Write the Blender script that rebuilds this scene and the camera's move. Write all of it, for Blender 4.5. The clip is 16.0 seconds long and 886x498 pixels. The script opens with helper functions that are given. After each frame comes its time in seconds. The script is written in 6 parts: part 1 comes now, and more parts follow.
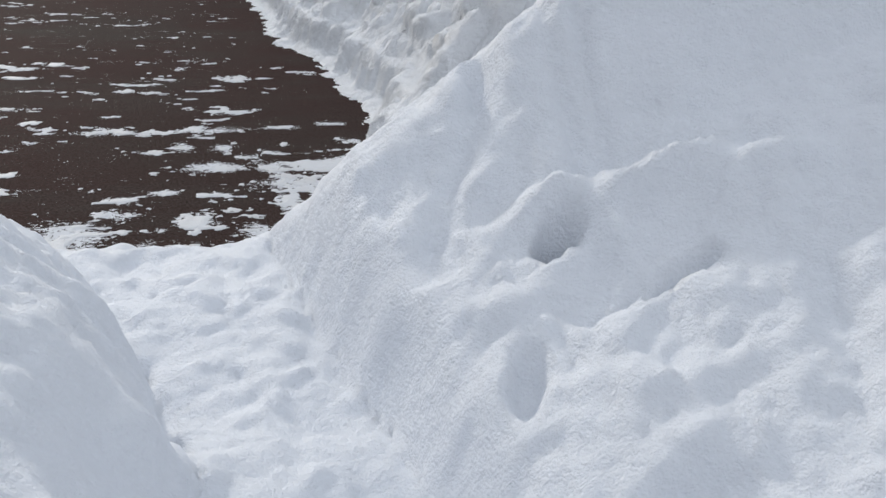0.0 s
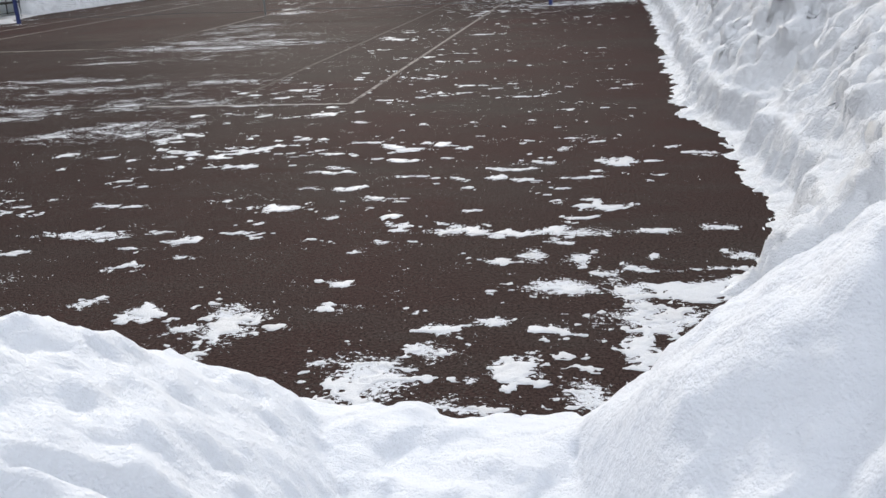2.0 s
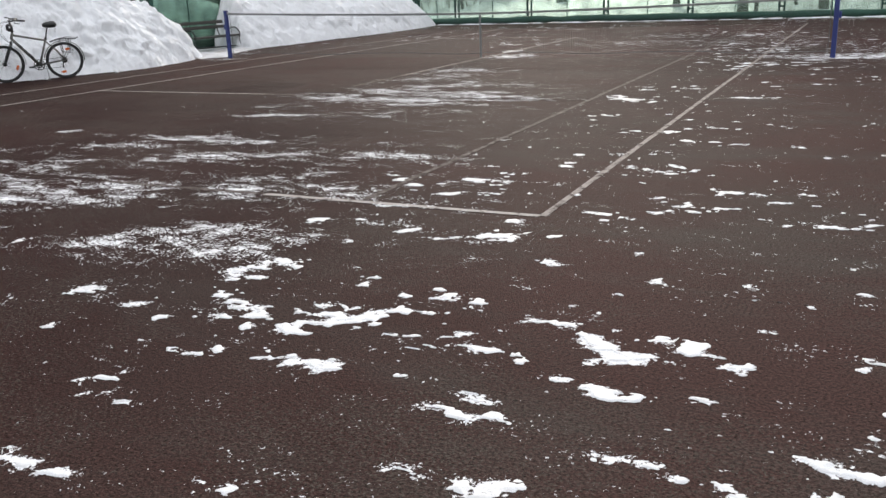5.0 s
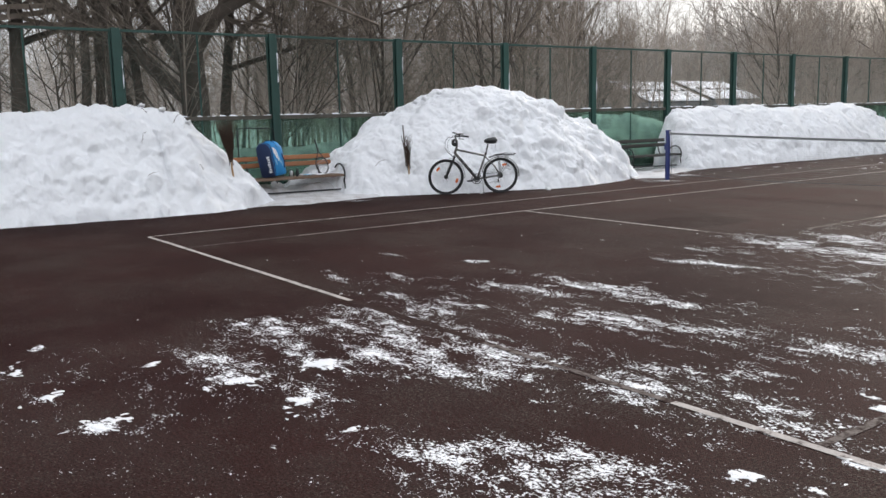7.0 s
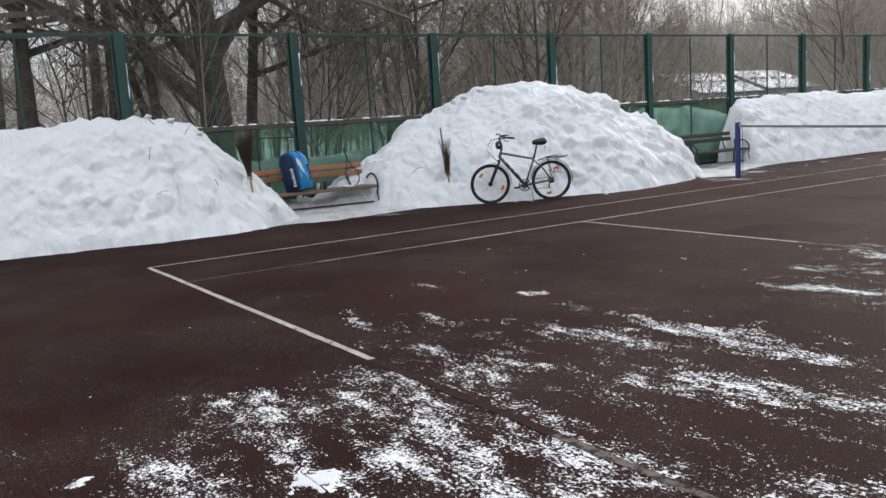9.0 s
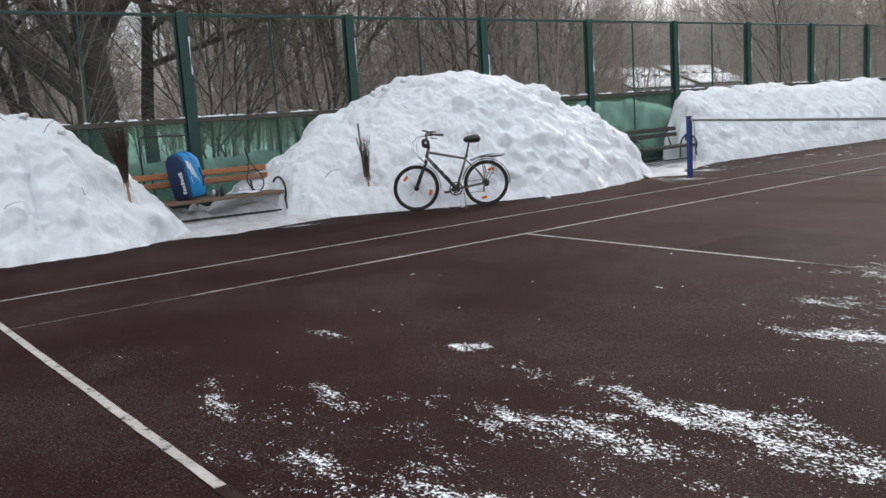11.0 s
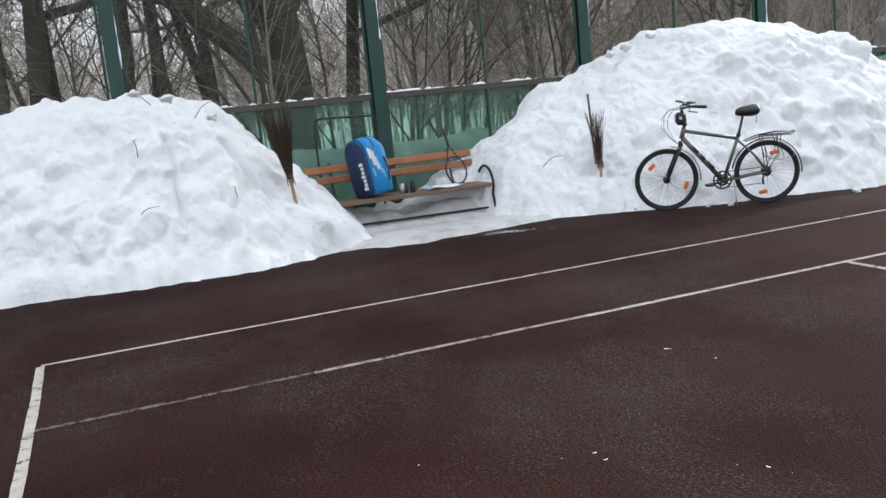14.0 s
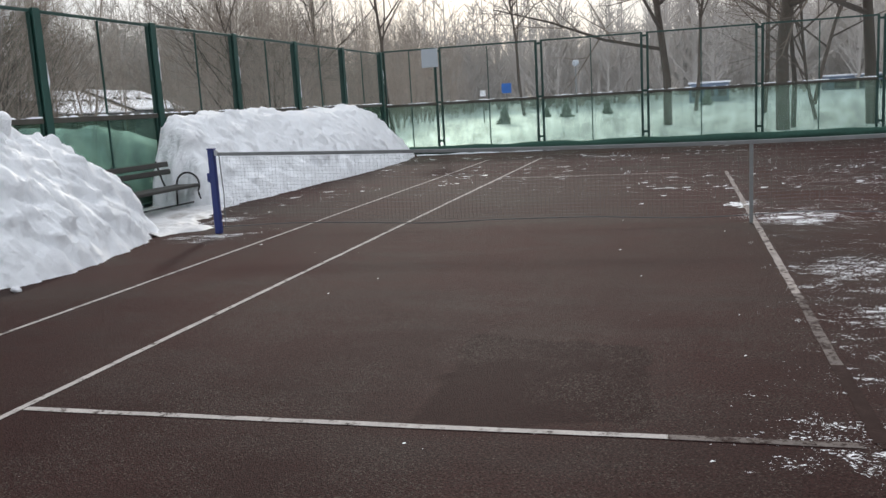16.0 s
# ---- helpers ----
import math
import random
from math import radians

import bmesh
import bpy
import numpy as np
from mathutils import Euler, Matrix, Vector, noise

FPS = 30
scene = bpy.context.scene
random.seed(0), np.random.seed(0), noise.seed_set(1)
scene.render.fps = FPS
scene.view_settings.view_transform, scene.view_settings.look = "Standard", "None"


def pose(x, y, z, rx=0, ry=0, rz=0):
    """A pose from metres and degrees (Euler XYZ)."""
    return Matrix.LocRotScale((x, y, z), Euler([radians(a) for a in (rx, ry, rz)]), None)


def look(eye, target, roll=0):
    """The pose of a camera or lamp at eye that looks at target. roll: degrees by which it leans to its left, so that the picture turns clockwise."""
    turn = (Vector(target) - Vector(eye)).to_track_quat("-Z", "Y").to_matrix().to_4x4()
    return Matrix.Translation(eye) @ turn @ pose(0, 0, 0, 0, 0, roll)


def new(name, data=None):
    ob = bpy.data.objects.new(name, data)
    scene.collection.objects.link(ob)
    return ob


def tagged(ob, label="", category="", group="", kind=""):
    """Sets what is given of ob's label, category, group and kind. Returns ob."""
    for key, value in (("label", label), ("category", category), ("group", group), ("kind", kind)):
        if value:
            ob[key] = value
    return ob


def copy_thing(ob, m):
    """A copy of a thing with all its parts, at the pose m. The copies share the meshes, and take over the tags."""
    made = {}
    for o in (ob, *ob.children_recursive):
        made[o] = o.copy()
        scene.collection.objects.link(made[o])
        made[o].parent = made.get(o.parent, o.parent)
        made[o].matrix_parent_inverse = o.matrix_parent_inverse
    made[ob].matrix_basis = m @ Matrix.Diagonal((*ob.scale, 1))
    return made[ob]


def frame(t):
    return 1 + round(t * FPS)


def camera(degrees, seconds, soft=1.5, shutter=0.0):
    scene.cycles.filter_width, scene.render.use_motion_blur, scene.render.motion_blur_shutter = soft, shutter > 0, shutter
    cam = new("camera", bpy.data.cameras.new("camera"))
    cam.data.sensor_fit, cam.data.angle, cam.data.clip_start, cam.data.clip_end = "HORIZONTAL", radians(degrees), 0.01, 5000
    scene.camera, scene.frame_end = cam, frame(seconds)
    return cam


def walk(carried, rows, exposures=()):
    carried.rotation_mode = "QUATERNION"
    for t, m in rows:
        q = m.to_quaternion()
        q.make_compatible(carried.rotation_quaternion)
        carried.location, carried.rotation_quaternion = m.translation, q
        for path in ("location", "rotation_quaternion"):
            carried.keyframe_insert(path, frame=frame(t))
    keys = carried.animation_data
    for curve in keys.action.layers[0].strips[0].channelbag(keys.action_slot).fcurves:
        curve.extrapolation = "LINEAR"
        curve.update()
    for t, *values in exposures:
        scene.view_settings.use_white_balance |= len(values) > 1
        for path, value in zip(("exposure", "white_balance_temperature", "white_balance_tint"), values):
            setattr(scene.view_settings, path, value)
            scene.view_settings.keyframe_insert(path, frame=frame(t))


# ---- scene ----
cam = camera(54.1, 16.0)
PATH = [
    (0, (7.563, -21.009, 1.42), (8.136, -19.25, 0.66), 3.6),
    (0.5, (7.754, -20.819, 1.399), (7.872, -18.989, 0.599), 2.4),
    (1, (7.965, -20.665, 1.468), (7.744, -18.848, 0.663), 3.1),
    (1.5, (7.967, -20.401, 1.466), (7.604, -18.59, 0.698), 0.2),
    (2, (7.94, -20.023, 1.466), (7.569, -18.175, 0.795), -2.9),
    (2.5, (7.874, -19.54, 1.495), (7.521, -17.645, 0.963), -3.5),
    (2.6, (7.757, -19.369, 1.51), (7.43, -17.465, 0.994), -4.3),
    (3, (7.771, -19.142, 1.488), (7.458, -17.253, 0.911), -1.1),
    (3.2, (7.737, -18.922, 1.442), (7.36, -17.061, 0.813), -0.8),
    (5.3, (7.104, -16.606, 1.406), (6.214, -14.902, 0.855), -2.1),
    (5.5, (7.016, -16.386, 1.418), (6.093, -14.683, 0.917), -1.6),
    (6, (6.782, -15.871, 1.437), (5.615, -14.3, 1.02), -0.6),
    (6.5, (6.429, -15.618, 1.481), (5.016, -14.252, 1.112), -0.9),
    (7, (6.178, -15.443, 1.536), (4.576, -14.287, 1.23), -1.3),
    (7.5, (5.808, -15.137, 1.553), (4.088, -14.149, 1.297), -2.6),
    (8, (5.458, -14.999, 1.558), (3.769, -13.958, 1.303), -3.8),
    (8.5, (5.101, -14.698, 1.505), (3.419, -13.642, 1.262), -3.9),
    (9, (4.733, -14.403, 1.504), (3.07, -13.332, 1.208), -3.5),
    (9.5, (4.242, -14.162, 1.476), (2.652, -12.987, 1.172), -2.9),
    (10, (3.846, -13.801, 1.445), (2.26, -12.616, 1.16), -3.4),
    (10.2, (3.706, -13.676, 1.468), (2.135, -12.478, 1.153), -3.8),
    (12.3, (2.149, -12.204, 1.413), (0.555, -11.033, 1.116), -3.2),
    (12.5, (1.972, -12.064, 1.46), (0.316, -10.983, 1.159), -3.7),
    (13, (1.494, -11.797, 1.439), (-0.228, -10.836, 1.107), -4.8),
    (13.5, (1.049, -11.606, 1.435), (-0.743, -10.794, 1.077), -5.5),
    (13.6, (0.955, -11.465, 1.415), (-0.863, -10.706, 1.068), -5.8),
    (14, (0.582, -11.391, 1.457), (-1.253, -10.672, 1.118), -5.6),
    (14.5, (0.192, -11.187, 1.515), (-1.641, -10.449, 1.204), -4.1),
    (15, (-0.322, -10.913, 1.437), (-2.176, -10.225, 1.135), -4.6),
    (15.5, (-0.62, -10.54, 1.474), (-2.185, -9.334, 1.162), -6.4),
    (15.7, (-0.679, -10.371, 1.499), (-1.873, -8.798, 1.182), -5.4),
    (15.9, (-0.724, -10.102, 1.444), (-1.481, -8.279, 1.125), -4.1),
    (16, (-0.732, -10.053, 1.463), (-1.263, -8.152, 1.136), -3.3),
]
walk(cam, [(t, look(eye, target, roll)) for t, eye, target, roll in PATH],
     [(0.0, -0.64, 6350, 8), (1.0, -0.52, 6380, 8), (1.5, -0.43, 6400, 8), (2.0, -0.22, 6450, 9), (2.5, 0.02, 6500, 9), (3.2, -0.14, 6650, 10), (5.5, 0.26, 6750, 9), (7.0, 0.26, 6650, 9), (9.0, 0.17, 6550, 8), (12.5, 0.28, 6450, 7), (13.0, 0.38, 6450, 7), (14.3, 0.50, 6450, 7), (15.3, 0.42, 6500, 8), (16.0, 0.06, 6500, 8)])

# ---------------------------------------------------------------- light
SUN_AZ, SUN_EL = 16.0, 21.0          # degrees to the left of +y, and up
CLOUD_LOW, CLOUD_HIGH = 6.5, 15.5
world = bpy.data.worlds.new("winter_sky")
scene.world = world
world.use_nodes = True
wn, wl = world.node_tree.nodes, world.node_tree.links
sky = wn.new("ShaderNodeTexSky")
sky.sky_type = "NISHITA"
sky.sun_disc = False
sky.sun_elevation = radians(SUN_EL)
sky.sun_rotation = radians(-SUN_AZ)
sky.air_density, sky.dust_density, sky.ozone_density = 1.0, 2.0, 1.5
veil = wn.new("ShaderNodeMix")
veil.data_type = "RGBA"
veil.inputs[0].default_value = 0.86
# thin white cloud over the blue, brighter towards the zenith as an overcast sky is
up, rise, cloud = wn.new("ShaderNodeTexCoord"), wn.new("ShaderNodeSeparateXYZ"), wn.new("ShaderNodeVectorMath")
wl.new(up.outputs["Generated"], rise.inputs[0])
lift = wn.new("ShaderNodeMapRange")
lift.inputs[1].default_value, lift.inputs[2].default_value, lift.inputs[3].default_value, lift.inputs[4].default_value = 0.0, 1.0, CLOUD_LOW, CLOUD_HIGH
wl.new(rise.outputs[2], lift.inputs[0])
cloud.operation = "SCALE"
cloud.inputs[0].default_value = (0.97, 1.0, 1.08)
wl.new(lift.outputs[0], cloud.inputs["Scale"])
wl.new(cloud.outputs[0], veil.inputs[7])
wl.new(sky.outputs[0], veil.inputs[6])
wn["Background"].inputs[1].default_value = 0.101
wl.new(veil.outputs[2], wn["Background"].inputs[0])

sun_data = bpy.data.lights.new("sun", "SUN")
sun_data.energy, sun_data.angle, sun_data.color = 2.5, radians(5), (1.0, 0.93, 0.84)
sun = new("sun", sun_data)
sun_dir = Vector((-math.sin(radians(SUN_AZ)) * math.cos(radians(SUN_EL)), math.cos(radians(SUN_AZ)) * math.cos(radians(SUN_EL)), math.sin(radians(SUN_EL))))
sun.matrix_world = look(sun_dir * 50, (0, 0, 0))


# ---------------------------------------------------------------- materials
def material(name, base, rough=0.7, metal=0.0, vary=0.25, scale=6.0, grain=80.0, bump=0.2, bump_size=0.004, spread=0.0):
    """Painted or natural surface: two scales of colour variation and a fine relief, in metres."""
    m = bpy.data.materials.new(name)
    m.use_nodes = True
    n, l = m.node_tree.nodes, m.node_tree.links
    b = n["Principled BSDF"]
    b.inputs["Roughness"].default_value, b.inputs["Metallic"].default_value = rough, metal
    co = n.new("ShaderNodeTexCoord")
    big, fine = n.new("ShaderNodeTexNoise"), n.new("ShaderNodeTexNoise")
    big.inputs["Scale"].default_value, fine.inputs["Scale"].default_value = scale, grain
    big.inputs["Detail"].default_value = 6
    add = n.new("ShaderNodeMath")
    add.operation = "ADD"
    mul = n.new("ShaderNodeMath")
    mul.operation = "MULTIPLY_ADD"
    mul.inputs[1].default_value, mul.inputs[2].default_value = 2 * vary, 1 - 2 * vary
    for t in (big, fine):
        l.new(co.outputs["Object"], t.inputs["Vector"])
    l.new(big.outputs[0], add.inputs[0])
    l.new(fine.outputs[0], add.inputs[1])
    l.new(add.outputs[0], mul.inputs[0])
    hue = n.new("ShaderNodeHueSaturation")
    hue.inputs["Color"].default_value = (*base, 1)
    if spread:
        info = n.new("ShaderNodeObjectInfo")
        vary_ob = n.new("ShaderNodeMath")
        vary_ob.operation = "MULTIPLY_ADD"
        vary_ob.inputs[1].default_value, vary_ob.inputs[2].default_value = spread, -spread / 2
        plus = n.new("ShaderNodeMath")
        l.new(info.outputs["Random"], vary_ob.inputs[0])
        l.new(vary_ob.outputs[0], plus.inputs[0])
        l.new(mul.outputs[0], plus.inputs[1])
        l.new(plus.outputs[0], hue.inputs["Value"])
    else:
        l.new(mul.outputs[0], hue.inputs["Value"])
    l.new(hue.outputs[0], b.inputs["Base Color"])
    if bump:
        bp = n.new("ShaderNodeBump")
        bp.inputs["Strength"].default_value, bp.inputs["Distance"].default_value = bump, bump_size
        l.new(fine.outputs[0], bp.inputs["Height"])
        l.new(bp.outputs[0], b.inputs["Normal"])
    return m


def snow_material(name, base, dirt, dirt_amount, coarse, size=9):
    m = material(name, base, 0.55, 0, 0.03, 2.5, 45, 0.0)
    n, l = m.node_tree.nodes, m.node_tree.links
    b = n["Principled BSDF"]
    b.inputs["Specular IOR Level"].default_value = 0.25
    co = n["Texture Coordinate"]
    stain = n.new("ShaderNodeTexNoise")
    stain.inputs["Scale"].default_value, stain.inputs["Detail"].default_value, stain.inputs["Roughness"].default_value = 1.7, 8, 0.7
    ramp = n.new("ShaderNodeValToRGB")
    ramp.color_ramp.elements[0].position, ramp.color_ramp.elements[1].position = 0.5, 0.75
    ramp.color_ramp.elements[1].color = (dirt_amount, dirt_amount, dirt_amount, 1)
    mix = n.new("ShaderNodeMix")
    mix.data_type = "RGBA"
    mix.inputs[7].default_value = (*dirt, 1)
    old = b.inputs["Base Color"].links[0].from_socket
    l.new(co.outputs["Object"], stain.inputs["Vector"])
    l.new(stain.outputs[0], ramp.inputs[0])
    l.new(ramp.outputs[0], mix.inputs[0])
    l.new(old, mix.inputs[6])
    l.new(mix.outputs[2], b.inputs["Base Color"])
    crumbs, flakes = n.new("ShaderNodeTexNoise"), n.new("ShaderNodeTexNoise")
    crumbs.inputs["Scale"].default_value, crumbs.inputs["Detail"].default_value = size, 9
    crumbs.inputs["Roughness"].default_value = 0.65
    flakes.inputs["Scale"].default_value, flakes.inputs["Detail"].default_value = 130, 3
    plus = n.new("ShaderNodeMath")
    plus.operation = "MULTIPLY_ADD"
    plus.inputs[1].default_value = 0.22
    bp = n.new("ShaderNodeBump")
    bp.inputs["Strength"].default_value, bp.inputs["Distance"].default_value = 0.6, coarse
    for t in (crumbs, flakes):
        l.new(co.outputs["Object"], t.inputs["Vector"])
    l.new(flakes.outputs[0], plus.inputs[0])
    l.new(crumbs.outputs[0], plus.inputs[2])
    l.new(plus.outputs[0], bp.inputs["Height"])
    l.new(bp.outputs[0], b.inputs["Normal"])
    return m


SNOW = snow_material("snow_fresh", (0.83, 0.86, 0.91), (0.62, 0.62, 0.62), 0.10, 0.055, 16)
SNOW_PILED = snow_material("snow_piled", (0.905, 0.925, 0.955), (0.62, 0.61, 0.59), 0.16, 0.15)
SNOW_DIRTY = snow_material("snow_dirty", (0.60, 0.60, 0.61), (0.24, 0.20, 0.165), 0.9, 0.05)
SNOW_TROD = snow_material("snow_trodden", (0.66, 0.675, 0.70), (0.5, 0.47, 0.44), 0.45, 0.03)


def court_material():
    m = bpy.data.materials.new("court_surface")
    m.use_nodes = True
    n, l = m.node_tree.nodes, m.node_tree.links
    b = n["Principled BSDF"]
    co = n.new("ShaderNodeTexCoord")

    def noise_node(scale, detail=5, rough=0.6, stretch=None):
        t = n.new("ShaderNodeTexNoise")
        t.inputs["Scale"].default_value, t.inputs["Detail"].default_value, t.inputs["Roughness"].default_value = scale, detail, rough
        if stretch:
            mp = n.new("ShaderNodeMapping")
            mp.inputs["Scale"].default_value = stretch
            l.new(co.outputs["Object"], mp.inputs["Vector"])
            l.new(mp.outputs[0], t.inputs["Vector"])
        else:
            l.new(co.outputs["Object"], t.inputs["Vector"])
        return t

    def mixed(fac, lo, hi, a, bcol):
        r = n.new("ShaderNodeMapRange")
        r.inputs[1].default_value, r.inputs[2].default_value = lo, hi
        l.new(fac, r.inputs[0])
        x = n.new("ShaderNodeMix")
        x.data_type = "RGBA"
        l.new(r.outputs[0], x.inputs[0])
        for k, c in ((6, a), (7, bcol)):
            if isinstance(c, tuple):
                x.inputs[k].default_value = (*c, 1)
            else:
                l.new(c, x.inputs[k])
        return x.outputs[2]

    worn = noise_node(0.28, 6, 0.62, (1.0, 0.55, 1))
    smear = noise_node(0.8, 8, 0.72, (0.45, 1.1, 1))
    damp = noise_node(0.45, 5, 0.6)
    grit = noise_node(75, 5, 0.85)
    chips = n.new("ShaderNodeTexVoronoi")
    chips.inputs["Scale"].default_value = 140
    l.new(co.outputs["Object"], chips.inputs["Vector"])
    red = mixed(worn.outputs[0], 0.42, 0.62, (0.0385, 0.0185, 0.0165), (0.0350, 0.0220, 0.0195))
    red = mixed(smear.outputs[0], 0.48, 0.68, red, (0.041, 0.0325, 0.029))
    # the middle of the court is still wet from melted snow, as the "wet" layer says
    wet = n.new("ShaderNodeAttribute")
    wet.attribute_name = "wet"
    soaked = n.new("ShaderNodeMath")
    soaked.operation = "MULTIPLY_ADD"
    soaked.inputs[1].default_value = 0.7
    l.new(damp.outputs[0], soaked.inputs[0])
    l.new(wet.outputs["Fac"], soaked.inputs[2])
    red = mixed(soaked.outputs[0], 0.50, 1.0, red, (0.0145, 0.0050, 0.0047))
    # pale stone chips where the coating wore off
    stone = n.new("ShaderNodeMath")
    stone.operation = "MULTIPLY"
    bits = n.new("ShaderNodeTexVoronoi")
    bits.inputs["Scale"].default_value = 150
    l.new(co.outputs["Object"], bits.inputs["Vector"])
    hue_of = n.new("ShaderNodeSeparateColor")
    l.new(bits.outputs["Color"], hue_of.inputs[0])
    l.new(hue_of.outputs[0], stone.inputs[0])
    l.new(noise_node(0.7, 5, 0.7).outputs[0], stone.inputs[1])
    red = mixed(stone.outputs[0], 0.40, 0.50, red, (0.044, 0.036, 0.031))
    # snow dust lying in the grain, as dense as the "powder" layer says
    dust = n.new("ShaderNodeAttribute")
    dust.attribute_name = "powder"
    fleck, cloudy, drift = noise_node(54, 3, 0.78, (0.85, 1.0, 1)), noise_node(11, 4, 0.7, (0.75, 1.1, 1)), noise_node(3.6, 3, 0.65, (0.7, 1.1, 1))
    def spread_out(socket, lo, hi):
        k = n.new("ShaderNodeMapRange")
        k.clamp = False
        k.inputs[1].default_value, k.inputs[2].default_value = lo, hi
        l.new(socket, k.inputs[0])
        return k.outputs[0]

    flecks = n.new("ShaderNodeMix")
    flecks.inputs[0].default_value = 0.52
    wide = n.new("ShaderNodeMix")
    wide.inputs[0].default_value = 0.45
    l.new(spread_out(cloudy.outputs[0], 0.34, 0.66), wide.inputs[2])
    l.new(spread_out(drift.outputs[0], 0.35, 0.65), wide.inputs[3])
    l.new(spread_out(fleck.outputs[0], 0.34, 0.66), flecks.inputs[2])
    l.new(wide.outputs[0], flecks.inputs[3])
    total = n.new("ShaderNodeMath")
    l.new(flecks.outputs[0], total.inputs[0])
    l.new(dust.outputs["Fac"], total.inputs[1])
    lying = n.new("ShaderNodeMapRange")
    lying.inputs[1].default_value, lying.inputs[2].default_value = 1.0, 1.03
    l.new(total.outputs[0], lying.inputs[0])
    val = n.new("ShaderNodeHueSaturation")
    r = n.new("ShaderNodeMapRange")
    r.inputs[1].default_value, r.inputs[2].default_value, r.inputs[3].default_value, r.inputs[4].default_value = 0.36, 0.64, 0.15, 2.2
    l.new(grit.outputs[0], r.inputs[0])
    l.new(r.outputs[0], val.inputs["Value"])
    l.new(red, val.inputs["Color"])
    over = n.new("ShaderNodeMix")
    over.data_type = "RGBA"
    over.inputs[7].default_value = (0.70, 0.715, 0.745, 1)
    l.new(lying.outputs[0], over.inputs[0])
    l.new(val.outputs[0], over.inputs[6])
    l.new(over.outputs[2], b.inputs["Base Color"])
    rr = n.new("ShaderNodeMapRange")
    rr.inputs[1].default_value, rr.inputs[2].default_value, rr.inputs[3].default_value, rr.inputs[4].default_value = 0.5, 1.0, 0.85, 0.78
    l.new(soaked.outputs[0], rr.inputs[0])
    l.new(rr.outputs[0], b.inputs["Roughness"])
    b.inputs["Specular IOR Level"].default_value = 0.042
    bp = n.new("ShaderNodeBump")
    bp.inputs["Strength"].default_value, bp.inputs["Distance"].default_value = 0.8, 0.004
    l.new(chips.outputs["Distance"], bp.inputs["Height"])
    l.new(bp.outputs[0], b.inputs["Normal"])
    return m


COURT = court_material()


def line_material(name, paint, bare, wear):
    """Line paint worn through to the dark court in flakes."""
    m = material(name, paint, 0.85, 0, 0.35, 6, 110, 0.4)
    n, l = m.node_tree.nodes, m.node_tree.links
    b = n["Principled BSDF"]
    b.inputs["Specular IOR Level"].default_value = 0.05
    flake, edge, mix = n.new("ShaderNodeTexNoise"), n.new("ShaderNodeMapRange"), n.new("ShaderNodeMix")
    flake.inputs["Scale"].default_value, flake.inputs["Detail"].default_value, flake.inputs["Roughness"].default_value = 9, 7, 0.8
    l.new(n["Texture Coordinate"].outputs["Object"], flake.inputs["Vector"])
    edge.inputs[1].default_value, edge.inputs[2].default_value = wear, wear + 0.10
    l.new(flake.outputs[0], edge.inputs[0])
    mix.data_type = "RGBA"
    mix.inputs[6].default_value = (*bare, 1)
    l.new(edge.outputs[0], mix.inputs[0])
    l.new(b.inputs["Base Color"].links[0].from_socket, mix.inputs[7])
    l.new(mix.outputs[2], b.inputs["Base Color"])
    return m


COURT_DARK = (0.024, 0.013, 0.0115)
LINE = line_material("worn_white_line", (0.27, 0.24, 0.225), COURT_DARK, 0.40)
LINE_BRIGHT = line_material("white_line_paint", (0.36, 0.335, 0.32), COURT_DARK, 0.37)
LINE_WORN = line_material("faded_line_paint", (0.13, 0.112, 0.105), COURT_DARK, 0.43)
LINE_BARE = line_material("bare_line_strip", (0.030, 0.018, 0.016), COURT_DARK, 0.45)
FENCE_GREEN = material("fence_paint", (0.015, 0.058, 0.047), 0.5, 0, 0.22, 5, 60, 0.15, spread=0.25)
FENCE_DARK = material("fence_rail", (0.018, 0.055, 0.045), 0.55, 0, 0.3, 6, 60, 0.2)
WIRE = material("green_wire", (0.03, 0.07, 0.055), 0.5, 0.2, 0.2, 3, 30, 0.0)
RAIL_OLD = material("weathered_rail", (0.072, 0.066, 0.055), 0.8, 0, 0.35, 9, 60, 0.3)
TURF = material("rolled_green_turf", (0.030, 0.080, 0.060), 0.95, 0, 0.35, 12, 150, 0.8, 0.01)
NET_BLUE = material("blue_post_paint", (0.020, 0.035, 0.16), 0.45, 0, 0.2, 8, 60, 0.2)
NET_CORD = material("net_cord", (0.11, 0.115, 0.12), 0.8, 0, 0.2, 4, 60, 0.0)
NET_TAPE = material("net_tape", (0.20, 0.21, 0.21), 0.8, 0, 0.25, 6, 90, 0.2)
WOOD = material("varnished_slat", (0.30, 0.115, 0.045), 0.5, 0, 0.3, 7, 70, 0.25, spread=0.3)
WOOD_OLD = material("weathered_slat", (0.15, 0.10, 0.07), 0.75, 0, 0.35, 8, 60, 0.3, spread=0.3)
WOOD_GREY = material("grey_slat", (0.038, 0.036, 0.032), 0.75, 0, 0.3, 8, 60, 0.3, spread=0.3)
IRON = material("black_iron", (0.022, 0.024, 0.026), 0.5, 0.3, 0.25, 10, 90, 0.2)
BLUE_BAG = material("blue_bag_cloth", (0.012, 0.22, 0.52), 0.55, 0, 0.18, 5, 160, 0.3)
NAVY_BAG = material("navy_bag_cloth", (0.012, 0.030, 0.095), 0.6, 0, 0.2, 5, 160, 0.3)
